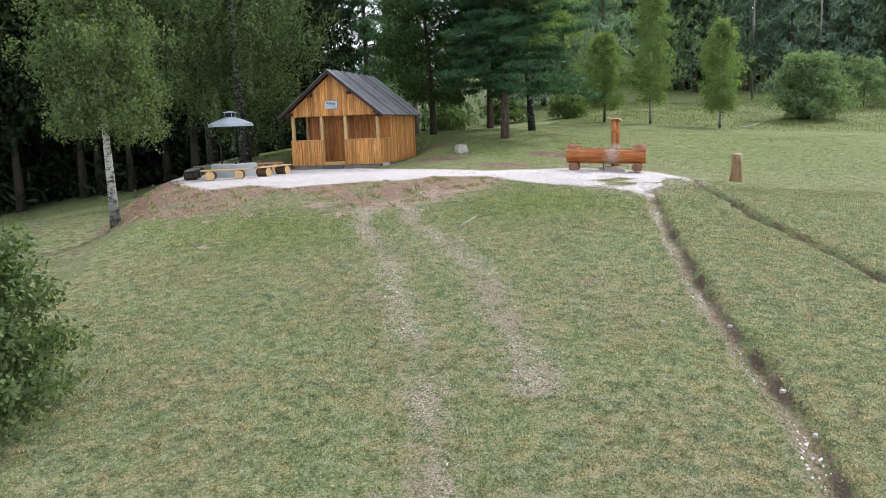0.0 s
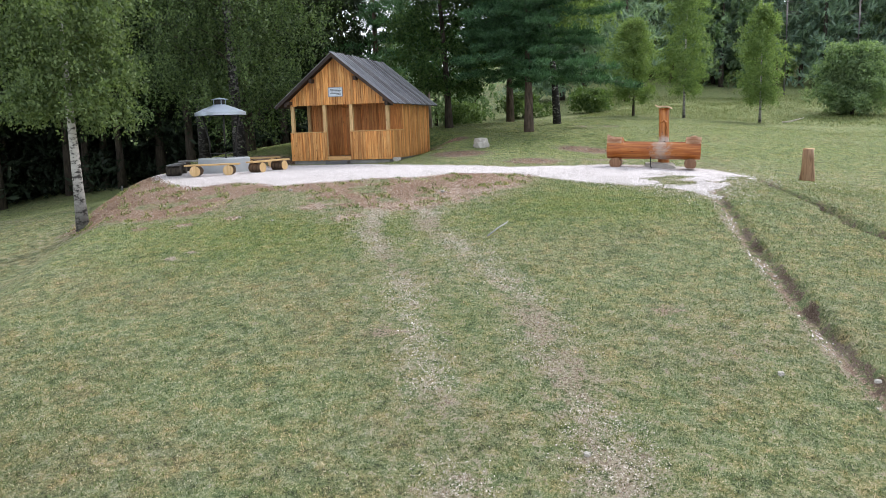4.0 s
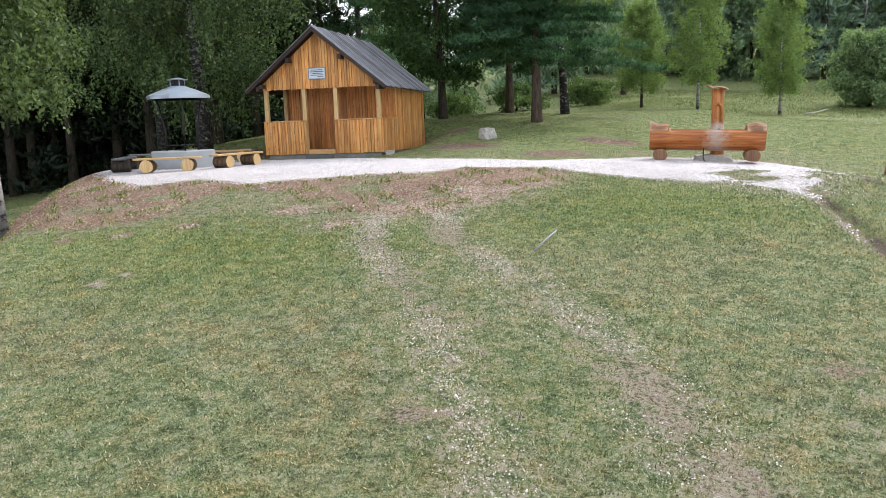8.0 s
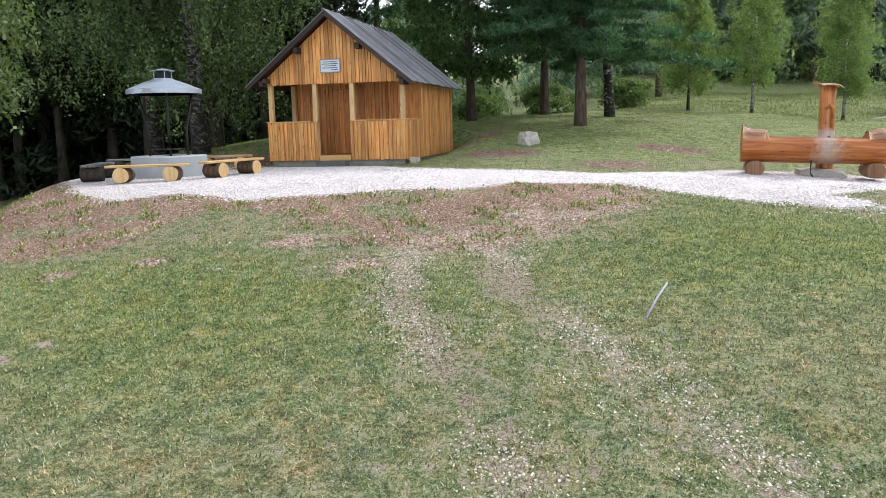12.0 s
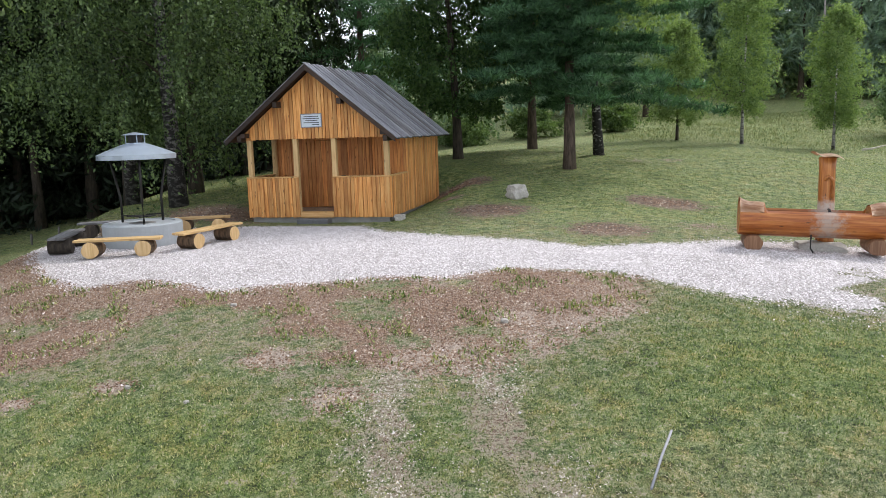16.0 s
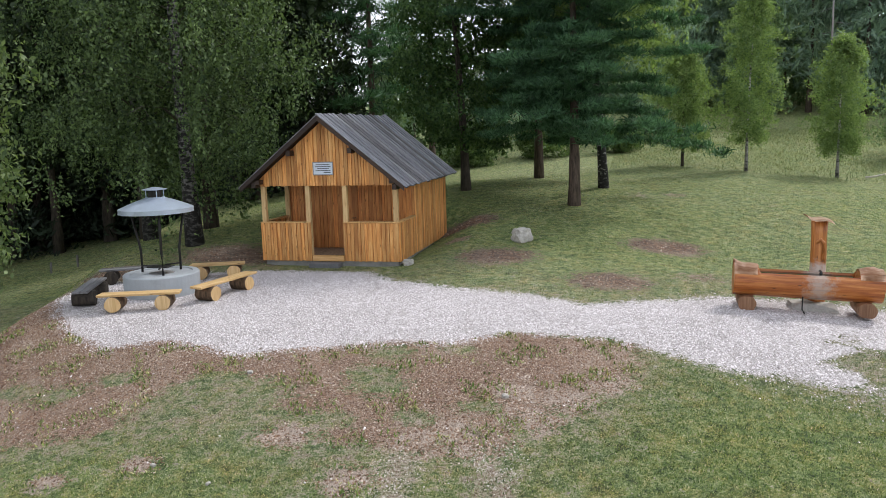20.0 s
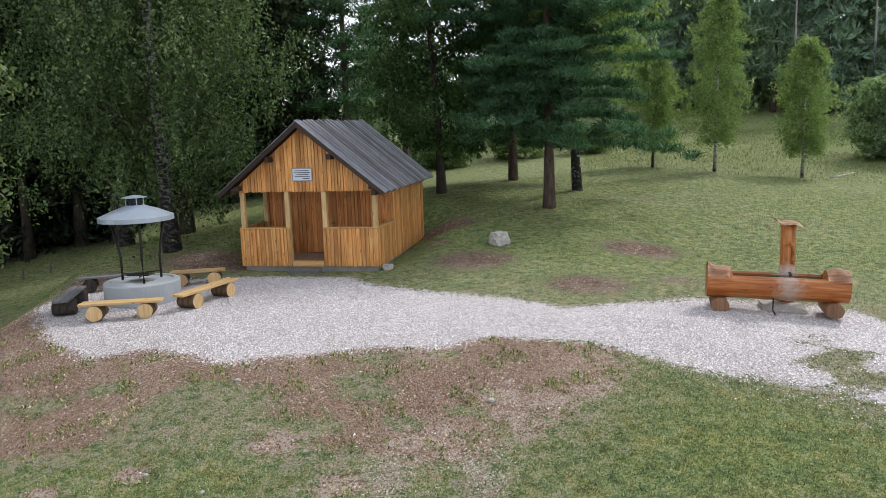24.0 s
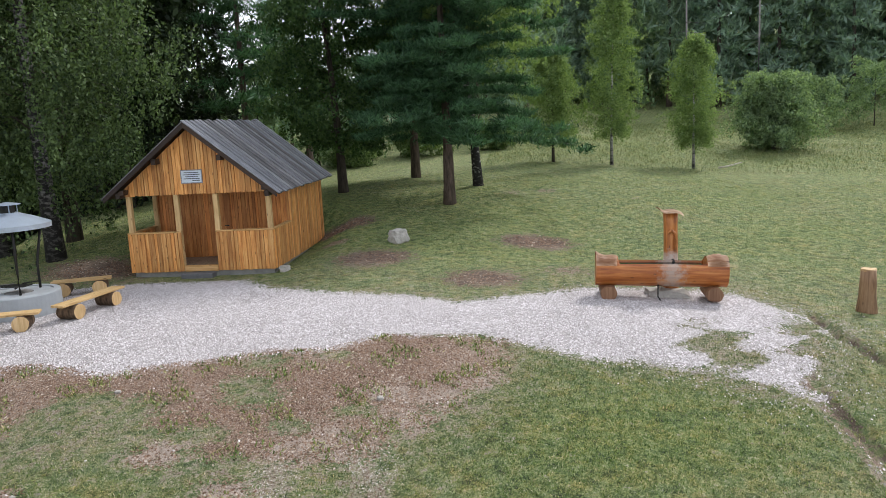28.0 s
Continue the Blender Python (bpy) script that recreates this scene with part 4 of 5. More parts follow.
# ---- the water trough ----
def build_trough():
    mid, L, R, turn = Vector((13.456, -3.17, 0)), 2.735, 0.325, -3.0
    t = thing("water_trough", "hollowed log trough, reddish-brown stained, on two log blocks", "trough", pose(mid.x, mid.y, 0, 0, 1.9, turn))
    zc = 0.134 + R
    sides, bm = 28, bmesh.new()
    xs = [-L / 2, -L / 2 + 0.04, -L / 2 + 0.46, -L / 2 + 0.5, -0.4, 0.3, L / 2 - 0.47, L / 2 - 0.43, L / 2 - 0.03, L / 2]

    def ring(x, full):
        out = []
        for k in range(sides):
            an = -math.pi / 2 + 2 * math.pi * k / sides
            y, z = R * math.cos(an), R * math.sin(an)
            zmax = 0.36 + 0.05 * math.sin(x * 5) if full else 0.19
            w = 1.0 + 0.02 * math.sin(3 * an + x)
            if z > zmax:
                if not full:
                    q = max(-0.24, min(0.24, y))
                    z = zmax if abs(y) > 0.22 else 0.02
                    y = q
                else:
                    z = zmax
            out.append(bm.verts.new((x, y * w, zc + z * w)))
        return out

    rings = [ring(x, i < 3 or i > 6) for i, x in enumerate(xs)]
    for r0, r1 in zip(rings, rings[1:]):
        for k in range(sides):
            bm.faces.new((r0[k], r0[(k + 1) % sides], r1[(k + 1) % sides], r1[k]))
    bm.faces.new(rings[0])
    bm.faces.new(rings[-1][::-1])
    bmesh.ops.recalc_face_normals(bm, faces=bm.faces[:])
    part("trough_log", bm, M_LOG, t)
    part("water", box(-L / 2 + 0.52, L / 2 - 0.5, -0.2, 0.2, zc + 0.03, zc + 0.155), M_WATER, t, "dark still water")
    for x, s0 in ((-L / 2 - 0.005, 1), (L / 2 + 0.005, -1)):
        bm, pts = bmesh.new(), []
        for i in range(6):
            lift = (0.1 if i == 0 else 0.05 if i == 1 else 0.012) if s0 > 0 else (0.015, 0.03, 0.06, 0.05, 0.02, 0.01)[i]
            for j in range(11):
                an = math.pi * (0.16 + 0.68 * j / 10)
                rr = R + 0.012 + 0.008 * math.sin(i * 1.7 + j * 2.0) + lift * math.sin(an) ** 4
                pts.append(bm.verts.new((x + s0 * 0.088 * i, rr * math.cos(an), zc + rr * math.sin(an) - 0.01)))
        for i in range(5):
            for j in range(10):
                bm.faces.new((pts[i * 11 + j], pts[i * 11 + j + 1], pts[i * 11 + j + 12], pts[i * 11 + j + 11])).smooth = True
        bmesh.ops.solidify(bm, geom=bm.faces[:], thickness=0.035)
        bmesh.ops.recalc_face_normals(bm, faces=bm.faces[:])
        part("end_cap", bm, M_LOGTOP, t, "paler weathered top of the log end")
    for x in (-L / 2 + 0.27, L / 2 - 0.28):
        bm, ends = log_piece(0.17, 0.7, int(x * 7))
        for v in bm.verts:   # hewn flat above and below
            v.co.z = max(-0.135, min(0.15, v.co.z))
        ends = [[Vector((p.x, p.y, max(-0.135, min(0.15, p.z)))) for p in e] for e in ends]
        lg = part("log_block", bm, M_CUTDARK, t, "dark log block", pose(x, 0, 0.02))
        cut_face("cut_end", ends[0], -1, M_CUTDARK, lg, Matrix())
        cut_face("cut_end", ends[1], 1, M_CUTDARK, lg, Matrix())
    part("drain_pipe", tube([(-0.06, -0.2, 0.2), (-0.06, -0.22, -0.05), (-0.02, -0.3, -0.12)], 0.015, 6), M_STEEL, t, "thin black drain pipe")
    return t


build_trough()


def build_pillar():
    x, y = 13.78, -2.72
    z = top(x, y)
    p = thing("spout_post", "carved brown spout post with a bark cap behind the trough", "post", pose(x, y, z))
    bm = tube([(0, 0, -0.2), (0, 0, 0.3), (0.0, 0, 0.9), (0, 0, 1.3), (0, 0, 1.55), (0.0, 0, 1.8)], [0.18, 0.17, 0.155, 0.152, 0.156, 0.16], 18)
    part("shaft", rough_up(bm, 0.014, 6), M_PILLAR, p)
    # a hollow slab of bark lies across the top, its one end curled up
    prof = [(-0.27, 1.93), (-0.22, 1.9), (-0.15, 1.86), (-0.06, 1.87), (0.04, 1.875), (0.12, 1.86), (0.18, 1.835), (0.23, 1.8)]
    bm, rows = bmesh.new(), []
    for xx, zz in prof:
        rows.append([bm.verts.new((xx, yy, zz - 0.55 * yy * yy)) for yy in (-0.3, -0.18, 0.0, 0.16, 0.26)])
    for r0, r1 in zip(rows, rows[1:]):
        for k in range(4):
            bm.faces.new((r0[k], r1[k], r1[k + 1], r0[k + 1])).smooth = True
    bmesh.ops.solidify(bm, geom=bm.faces[:], thickness=0.07)
    bmesh.ops.recalc_face_normals(bm, faces=bm.faces[:])
    part("cap", rough_up(bm, 0.01, 7), M_CAPBARK, p, "curled slab of pale bark")
    part("carving", rough_up(tube([(-0.07, -0.15, 1.36), (0.0, -0.175, 1.43), (0.06, -0.185, 1.36), (0.065, -0.175, 1.2), (0.05, -0.168, 1.08), (0.07, -0.16, 0.98)], [0.03, 0.045, 0.04, 0.026, 0.022, 0.03], 10), 0.012, 12), M_PILLAR, p, "carved brown wooden relief")
    part("spout", tube([(0.02, -0.1, 0.78), (0.02, -0.2, 0.77), (0.02, -0.26, 0.72)], 0.034, 10), M_STEEL, p, "dark metal water spout")


build_pillar()


STUMP = (17.84, -3.0)


def build_stump():
    x, y = STUMP
    s = thing("wooden_stump", "short weathered wooden post standing beside the ditch", "post", pose(x, y, top(x, y)))
    bm = tube([(0, 0, -0.3), (0, 0, 0.08), (0, 0, 0.35), (0, 0, 0.65), (0, 0, 0.93)], [0.24, 0.205, 0.18, 0.17, 0.165], 18)
    part("trunk", rough_up(bm, 0.045, 5), M_STUMP, s)
    part("top", rough_up(lathe([(0.165, 0.9), (0.15, 0.945), (0.08, 0.96), (0.02, 0.945)], 16), 0.02, 6), M_CUT, s, "pale splintered cut top")


build_stump()


def build_rock(name, label, x, y, size, seed, lift=0.0):
    bm = bmesh.new()
    bmesh.ops.create_icosphere(bm, subdivisions=2 if max(size) < 0.1 else 3, radius=1.0)
    for v in bm.verts:
        c = v.co
        q = max(abs(c.x), abs(c.y), abs(c.z))
        c = c * (0.2 + 0.8 / q) * 0.78
        n = noise.noise(c * 1.3 + Vector((seed, 0, 0))) * 0.3 + noise.noise(c * 5 + Vector((seed, 5, 0))) * 0.16
        v.co = Vector((c.x * size[0], c.y * size[1], c.z * size[2])) * (1 + n)
    ob = part(name, bm, M_STONE, None, "", pose(x, y, top(x, y) + lift, 0, 0, seed * 40))
    return tagged(ob, label, "stone")


build_rock("boulder", "pale limestone boulder lying on the grass", 7.02, 2.15, (0.31, 0.28, 0.27), 1.0, 0.17)
build_rock("base_stone", "rounded grey limestone block under the trough", 13.62, -2.92, (0.56, 0.3, 0.2), 9.0, 0.0)
build_rock("corner_stone", "pale stone block at the hut corner", 4.2, 0.1, (0.17, 0.15, 0.12), 2.0, 0.06)


def build_fence_post(x, y, h):
    p = part("fence_post", rough_up(tube([(0, 0, -0.3), (0, 0, h * 0.5), (0.02, 0, h)], [0.05, 0.045, 0.04], 8), 0.01, 7), M_DEADWOOD, None, "", pose(x, y, top(x, y)))
    tagged(p, "short dark-grey wooden stake at the foot of the wood", "stake", "stakes at the wood")


build_fence_post(-12.6, 6.2, 0.45)
build_fence_post(-11.9, 6.9, 0.5)


# ---- trees ----
def leaf_cards(centres, normals_out, size, rng, long=1.0, outward=0.0):
    """One small quad a leaf, turned at random; outward bends them along the given directions."""
    n = len(centres)
    u = rng.normal(size=(n, 3)) * (1 - outward) + normals_out * outward * 2
    u /= np.linalg.norm(u, axis=1)[:, None] + 1e-9
    w = np.cross(u, rng.normal(size=(n, 3)))
    w /= np.linalg.norm(w, axis=1)[:, None] + 1e-9
    s = size * rng.uniform(0.6, 1.3, (n, 1))
    a, b = u * s * long * 0.5, w * s * 0.5 / max(1.0, long * 0.8)
    return np.stack([centres - a, centres + b * 1.0 - a * 0.1, centres + a, centres - b - a * 0.1], 1).reshape(-1, 3)


def bent_trunk(h, lean, rng, n=8):
    ph = rng.uniform(0, 6.28, 2)
    return [Vector((lean[0] * (i / n) ** 1.3 * h + 0.012 * h * math.sin(3.2 * i / n + ph[0]) * (i / n), lean[1] * (i / n) ** 1.3 * h + 0.012 * h * math.sin(2.7 * i / n + ph[1]) * (i / n), h * i / n)) for i in range(n + 1)]


def build_tree(name, label, category, m, h, r, bark, leaf, style, seed, leaves, size, low=0.25, width=0.22, lean=(0.0, 0.0), branches=34, group="", droop=0.25, clump=0.5):
    rng = np.random.default_rng(seed)
    tree = thing(name, label, category, m, group)
    spine = bent_trunk(h, lean, rng)
    spine[0].z = -0.4
    rad = [max(0.012, r * (1.25 if i == 0 else 1.0) * (1 - 0.93 * (i / 8) ** 0.9)) for i in range(9)]
    part("trunk", tube(spine, rad, 10), bark, tree)

    def on_spine(f):
        i = min(7, int(f * 8))
        return spine[i].lerp(spine[i + 1], f * 8 - i)

    limbs, centres, outs, spread = [], [], [], []
    gold = 2.399963
    for k in range(branches):
        f = low + (0.98 - low) * ((k + rng.uniform(0, 1)) / branches)
        up = (f - low) / (1 - low)
        az = k * gold + rng.normal() * 0.35
        if style == "conifer":
            reach, rise, sag = width * h * (1 - up) ** 0.75 * rng.uniform(0.75, 1.1) + 0.25, 0.05, 0.22
        elif style == "pine":
            reach, rise, sag = width * h * (1.0 - 0.75 * up ** 1.6) * rng.uniform(0.6, 1.05), 0.14 + 0.5 * up, 0.13
        elif style == "bush":
            reach, rise, sag = width * h * rng.uniform(0.55, 1.1) * (1.05 - 0.55 * up), 0.55, 0.1
        elif style == "young":
            reach, rise, sag = width * h * math.sin(math.pi * min(1, 0.22 + up * 0.78)) ** 0.8 * rng.uniform(0.6, 1.15), 0.75, 0.15
        else:
            reach, rise, sag = width * h * math.sin(math.pi * (0.25 + 0.72 * up)) ** 0.7 * rng.uniform(0.55, 1.15), 0.6 * (1 - 0.3 * up), min(droop, 0.32)
        base = on_spine(f)
        d = Vector((math.cos(az), math.sin(az), 0))
        pts = [base + d * (reach * s) + Vector((0, 0, reach * (rise * s - sag * s * s * 1.6))) for s in (0, 0.35, 0.7, 1.0)]
        limbs.append((pts, max(0.01, r * 0.22 * (1 - 0.8 * up))))
        for c in range(12 if style == "pine" else 6):
            s = 0.1 + 0.95 * (c + rng.uniform(0, 1)) / 12 if style == "pine" else 0.28 + 0.78 * (c + rng.uniform(0, 1)) / 6
            p = base + d * (reach * s) + Vector((0, 0, reach * (rise * s - sag * s * s * 1.6)))
            side = Vector((-d.y, d.x, 0)) * (rng.normal() * 0.24 * reach * (1.15 - 0.6 * s))
            drop = -abs(rng.normal()) * droop * (0.9 if style == "birch" else 0.1)
            centres.append(p + side + Vector((0, 0, drop)))
            outs.append(d + Vector((0, 0, 0.5)))
            spread.append(clump * (0.55 + 0.25 * reach / (width * h + 0.01)))
    verts, faces = [], []
    for pts, rr in limbs:
        o = len(verts)
        for i, p in enumerate(pts):
            q = rr * (1 - 0.28 * i)
            verts += [p + Vector((q, 0, 0)), p + Vector((-q * 0.5, q * 0.87, 0)), p + Vector((-q * 0.5, -q * 0.87, 0))]
        for i in range(len(pts) - 1):
            for k in range(3):
                faces.append((o + 3 * i + k, o + 3 * i + (k + 1) % 3, o + 3 * i + 3 + (k + 1) % 3, o + 3 * i + 3 + k))
    tagged(mesh_of("branch_frame", verts, faces, M_DARKBARK if bark in (M_BIRCHBARK, M_OLDBIRCH) else bark, tree), kind="stuff")
    C, O, S = np.array(centres), np.array(outs), np.array(spread)
    O /= np.linalg.norm(O, axis=1)[:, None]
    pick = rng.integers(0, len(C), leaves)
    if style in ("pine", "conifer"):
        flat = np.array([1.0, 1.0, 0.36])
        off = rng.normal(size=(leaves, 3)) * flat
        pos = C[pick] + off * S[pick][:, None] * 0.62
        dirs = off / (np.linalg.norm(off, axis=1)[:, None] + 1e-9) + np.array([0, 0, 0.75])
        v = leaf_cards(pos, dirs, size, rng, 3.4 if style == "pine" else 2.2, 0.4)
    else:
        # leaves hang along thin twigs
        per = 22 if droop > 1.05 else 12 if style in ("birch", "young") else 5
        top_of = np.repeat(rng.integers(0, len(C), leaves // per + 1), per)[:leaves]
        start = np.repeat(rng.normal(size=(leaves // per + 1, 3)), per, 0)[:leaves] * np.array([0.75, 0.75, 0.45])
        hang = np.repeat(rng.uniform(0.35, 1.25, leaves // per + 1), per)[:leaves] * droop
        sway = np.repeat(rng.normal(size=(leaves // per + 1, 2)), per, 0)[:leaves] * 0.22
        along = rng.uniform(0, 1, leaves)
        pos = C[top_of] + start * S[top_of][:, None] * 0.75
        pos[:, 2] -= along * hang
        pos[:, :2] += sway * (along * hang)[:, None]
        pos += rng.normal(size=(leaves, 3)) * (0.05 + 0.25 * size)
        v = leaf_cards(pos, np.tile(np.array([0.0, 0.0, -1.0]), (leaves, 1)), size, rng, 1.5, 0.3 if style == "birch" else 0.1)
    quick_mesh("crown", v, 4, leaf, tree)
    return tree


def at_ground(x, y, turn=0.0, scale=1.0):
    return pose(x, y, top(x, y), 0, 0, turn) @ Matrix.Diagonal((scale, scale, scale, 1))


build_tree("birch_tree", "slender leaning birch with white bark below the mound", "tree", at_ground(-2.6, -8.75), 9.0, 0.17, M_BIRCHBARK, M_LEAF_BIRCH, "birch", 4, 40000, 0.08, 0.38, 0.26, (-0.03, 0.03), 44, droop=0.5, clump=0.6)
BIG = "tall old birch with drooping leafy branches and dark furrowed bark"
build_tree("birch_tree", BIG, "tree", at_ground(-3.11, 1.54), 17, 0.25, M_OLDBIRCH, M_LEAF_BIRCHSHADE, "birch", 5, 60000, 0.08, 0.19, 0.26, (-0.03, 0.0), 80, "big birches", 1.3, 0.5)
build_tree("birch_tree", BIG, "tree", at_ground(-5.86, 3.3), 17, 0.23, M_OLDBIRCH, M_LEAF_BIRCHSHADE, "birch", 6, 56000, 0.08, 0.2, 0.26, (-0.04, -0.02), 80, "big birches", 1.3, 0.5)
build_tree("birch_tree", BIG, "tree", at_ground(-4.3, 4.56), 16, 0.24, M_DARKBARK, M_LEAF_BIRCHSHADE, "birch", 7, 36000, 0.095, 0.14, 0.23, (0.0, 0.02), 66, "big birches", 1.0, 0.8)
build_tree("pine_tree", "broad dark Scots pine with low spreading boughs", "tree", at_ground(8.13, 7.4), 12.5, 0.215, M_PINEBARK, M_NEEDLE, "pine", 8, 170000, 0.085, 0.17, 0.37, (0.0, 0.0), 84, "pines", 0.2, 0.36)
build_tree("pine_tree", "tall Scots pine standing behind another pine", "tree", at_ground(6.1, 14.4), 15, 0.2, M_PINEBARK, M_NEEDLE, "pine", 9, 70000, 0.11, 0.2, 0.25, (0.0, 0.0), 52, "pines", 0.2, 0.65)
build_tree("birch_tree", "birch with black-and-white bark and fresh green crown", "tree", at_ground(9.03, 11.0), 14, 0.19, M_PIEBARK, M_LEAF_YOUNG, "birch", 10, 38000, 0.11, 0.4, 0.3, (-0.13, 0.05), 50, "", 0.8, 0.7)
build_tree("alder_tree", "dark-trunked broadleaf tree leaning behind the hut", "tree", at_ground(3.59, 10.7), 11, 0.2, M_DARKBARK, M_LEAF_ALDER, "birch", 11, 44000, 0.1, 0.16, 0.3, (-0.06, 0.0), 64, "", 0.3, 0.7)
build_tree("pine_tree", "tall slender pine rising behind the hut roof", "tree", at_ground(-2.6, 17.5), 19, 0.22, M_PINEBARK, M_NEEDLE, "pine", 12, 13000, 0.16, 0.2, 0.15, (0.0, 0.0), 44, "pines", 0.2, 0.7)
build_tree("pine_tree", "tall slender pine rising behind the hut roof", "tree", at_ground(-1.2, 24.0), 18, 0.2, M_PINEBARK, M_NEEDLE, "pine", 13, 12000, 0.16, 0.2, 0.15, (0.0, 0.0), 44, "pines", 0.2, 0.7)
YB = "young slender birch with pale green leaves in the meadow"
for i, (x, y, h, w) in enumerate(((12.5, 20.4, 5.6, 0.3), (15.35, 19.4, 8.8, 0.155), (19.6, 20.6, 6.7, 0.2))):
    build_tree("young_birch", YB, "tree", at_ground(x, y), h, 0.08, M_BIRCHBARK if i else M_DARKBARK, M_LEAF_YOUNG, "young", 20 + i, 25000, 0.072, 0.14, w, (0.01, 0.0), 56, "young birches", 0.3, 0.5)
build_tree("willow_bush", "large round grey-green willow bush at the meadow edge", "bush", at_ground(26.6, 30.0), 4.2, 0.12, M_DARKBARK, M_LEAF_WILLOW, "bush", 30, 50000, 0.11, 0.03, 0.62, (0.0, 0.0), 90, "", 0.2, 0.75)
build_tree("bush", "leafy green bush on the slope beside the meadow", "bush", at_ground(4.9, -22.2), 2.6, 0.06, M_DARKBARK, M_LEAF_BIRCH, "bush", 31, 26000, 0.07, 0.03, 0.62, (0.0, 0.0), 70, "", 0.2, 0.4)
for i, (x, y, h) in enumerate(((32.5, 39.0, 3.6), (37.0, 40.0, 4.4), (42.0, 41.0, 4.0), (0.6, 27.0, 1.3), (4.4, 30.0, 1.6), (9.4, 31.0, 1.5))):
    build_tree("shrub", "low green shrub at the edge of the wood", "bush", at_ground(x, y), h, 0.05, M_DARKBARK, M_LEAF_SHRUB if i > 2 else M_LEAF_WILLOW, "bush", 60 + i, 7000, 0.12, 0.02, 0.75 if i < 3 else 1.25, (0.0, 0.0), 26, "shrubs", 0.25, 0.45)


def build_dead_tree(x, y, h, seed):
    rnd = random.Random(seed)
    t = thing("dead_tree", "bare grey dead conifer trunk with short twigs", "tree", at_ground(x, y))
    part("trunk", tube([(0, 0, -0.3), (0.05, 0, h * 0.4), (-0.03, 0, h)], [0.1, 0.075, 0.02], 8), M_DEADWOOD, t)
    for i in range(26):
        z, a = h * rnd.uniform(0.25, 0.98), rnd.uniform(0, 6.28)
        l = rnd.uniform(0.6, 1.8)
        part("twig", tube([(0, 0, z), (l * math.cos(a), l * math.sin(a), z - 0.15 * l)], [0.025, 0.008], 4), M_DEADWOOD, t)


build_dead_tree(25.0, 47.0, 17.0, 3)
build_dead_tree(30.5, 46.0, 16.0, 4)

# the wood round the meadow: a few trees, copied
LEAFY, SPRUCE, TALL = "dense dark-green broadleaf tree in the wood", "tall dark spruce in the wood", "tall dark pine in the wood"
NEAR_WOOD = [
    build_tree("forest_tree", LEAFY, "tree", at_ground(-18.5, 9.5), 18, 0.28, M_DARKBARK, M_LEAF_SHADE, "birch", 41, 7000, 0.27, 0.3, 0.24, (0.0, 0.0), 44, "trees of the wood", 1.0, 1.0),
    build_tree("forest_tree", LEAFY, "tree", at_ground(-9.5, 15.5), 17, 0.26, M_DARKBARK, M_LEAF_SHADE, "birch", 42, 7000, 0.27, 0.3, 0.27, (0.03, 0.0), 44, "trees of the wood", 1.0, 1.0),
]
# back rows in near-black needles paint the wood's shaded inside
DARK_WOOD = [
    build_tree("spruce_tree", SPRUCE, "tree", at_ground(-14, 19), 19, 0.27, M_DARKBARK, M_NEEDLE_SHADE, "conifer", 43, 8000, 0.27, 0.03, 0.19, (0.0, 0.0), 50, "trees of the wood", 0.2, 1.0),
    build_tree("spruce_tree", SPRUCE, "tree", at_ground(-22, 13), 21, 0.27, M_DARKBARK, M_NEEDLE_SHADE, "conifer", 44, 8000, 0.27, 0.04, 0.18, (0.0, 0.0), 50, "trees of the wood", 0.2, 1.0),
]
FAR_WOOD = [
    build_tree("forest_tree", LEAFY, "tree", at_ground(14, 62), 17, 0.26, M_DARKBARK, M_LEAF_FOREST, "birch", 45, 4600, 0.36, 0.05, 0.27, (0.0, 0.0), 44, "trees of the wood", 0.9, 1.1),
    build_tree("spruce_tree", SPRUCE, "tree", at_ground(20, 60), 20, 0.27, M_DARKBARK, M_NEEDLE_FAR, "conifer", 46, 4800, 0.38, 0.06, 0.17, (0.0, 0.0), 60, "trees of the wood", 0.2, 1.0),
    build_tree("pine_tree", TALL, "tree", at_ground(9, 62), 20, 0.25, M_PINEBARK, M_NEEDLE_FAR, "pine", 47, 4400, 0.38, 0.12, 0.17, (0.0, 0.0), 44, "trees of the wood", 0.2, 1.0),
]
rw = random.Random(77)
EDGE = [(-29.0, -9.0), (-25.5, -2.0), (-22.0, 4.0), (-18.5, 9.5), (-14.5, 12.5), (-10.0, 14.0), (-6.0, 18.0), (-4.0, 25.0)]
SPOTS = []
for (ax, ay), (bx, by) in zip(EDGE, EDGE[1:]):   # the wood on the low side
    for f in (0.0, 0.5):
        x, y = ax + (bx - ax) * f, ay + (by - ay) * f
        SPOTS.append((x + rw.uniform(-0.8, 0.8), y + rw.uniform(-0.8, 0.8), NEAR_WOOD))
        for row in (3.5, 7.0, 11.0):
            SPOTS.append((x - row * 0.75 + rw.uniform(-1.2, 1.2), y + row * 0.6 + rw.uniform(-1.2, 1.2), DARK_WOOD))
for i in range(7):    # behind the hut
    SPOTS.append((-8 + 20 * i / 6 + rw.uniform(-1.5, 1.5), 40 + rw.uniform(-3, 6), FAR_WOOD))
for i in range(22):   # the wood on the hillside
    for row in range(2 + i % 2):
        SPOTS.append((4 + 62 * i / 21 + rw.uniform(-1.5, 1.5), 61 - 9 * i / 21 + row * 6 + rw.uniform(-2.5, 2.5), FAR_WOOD))
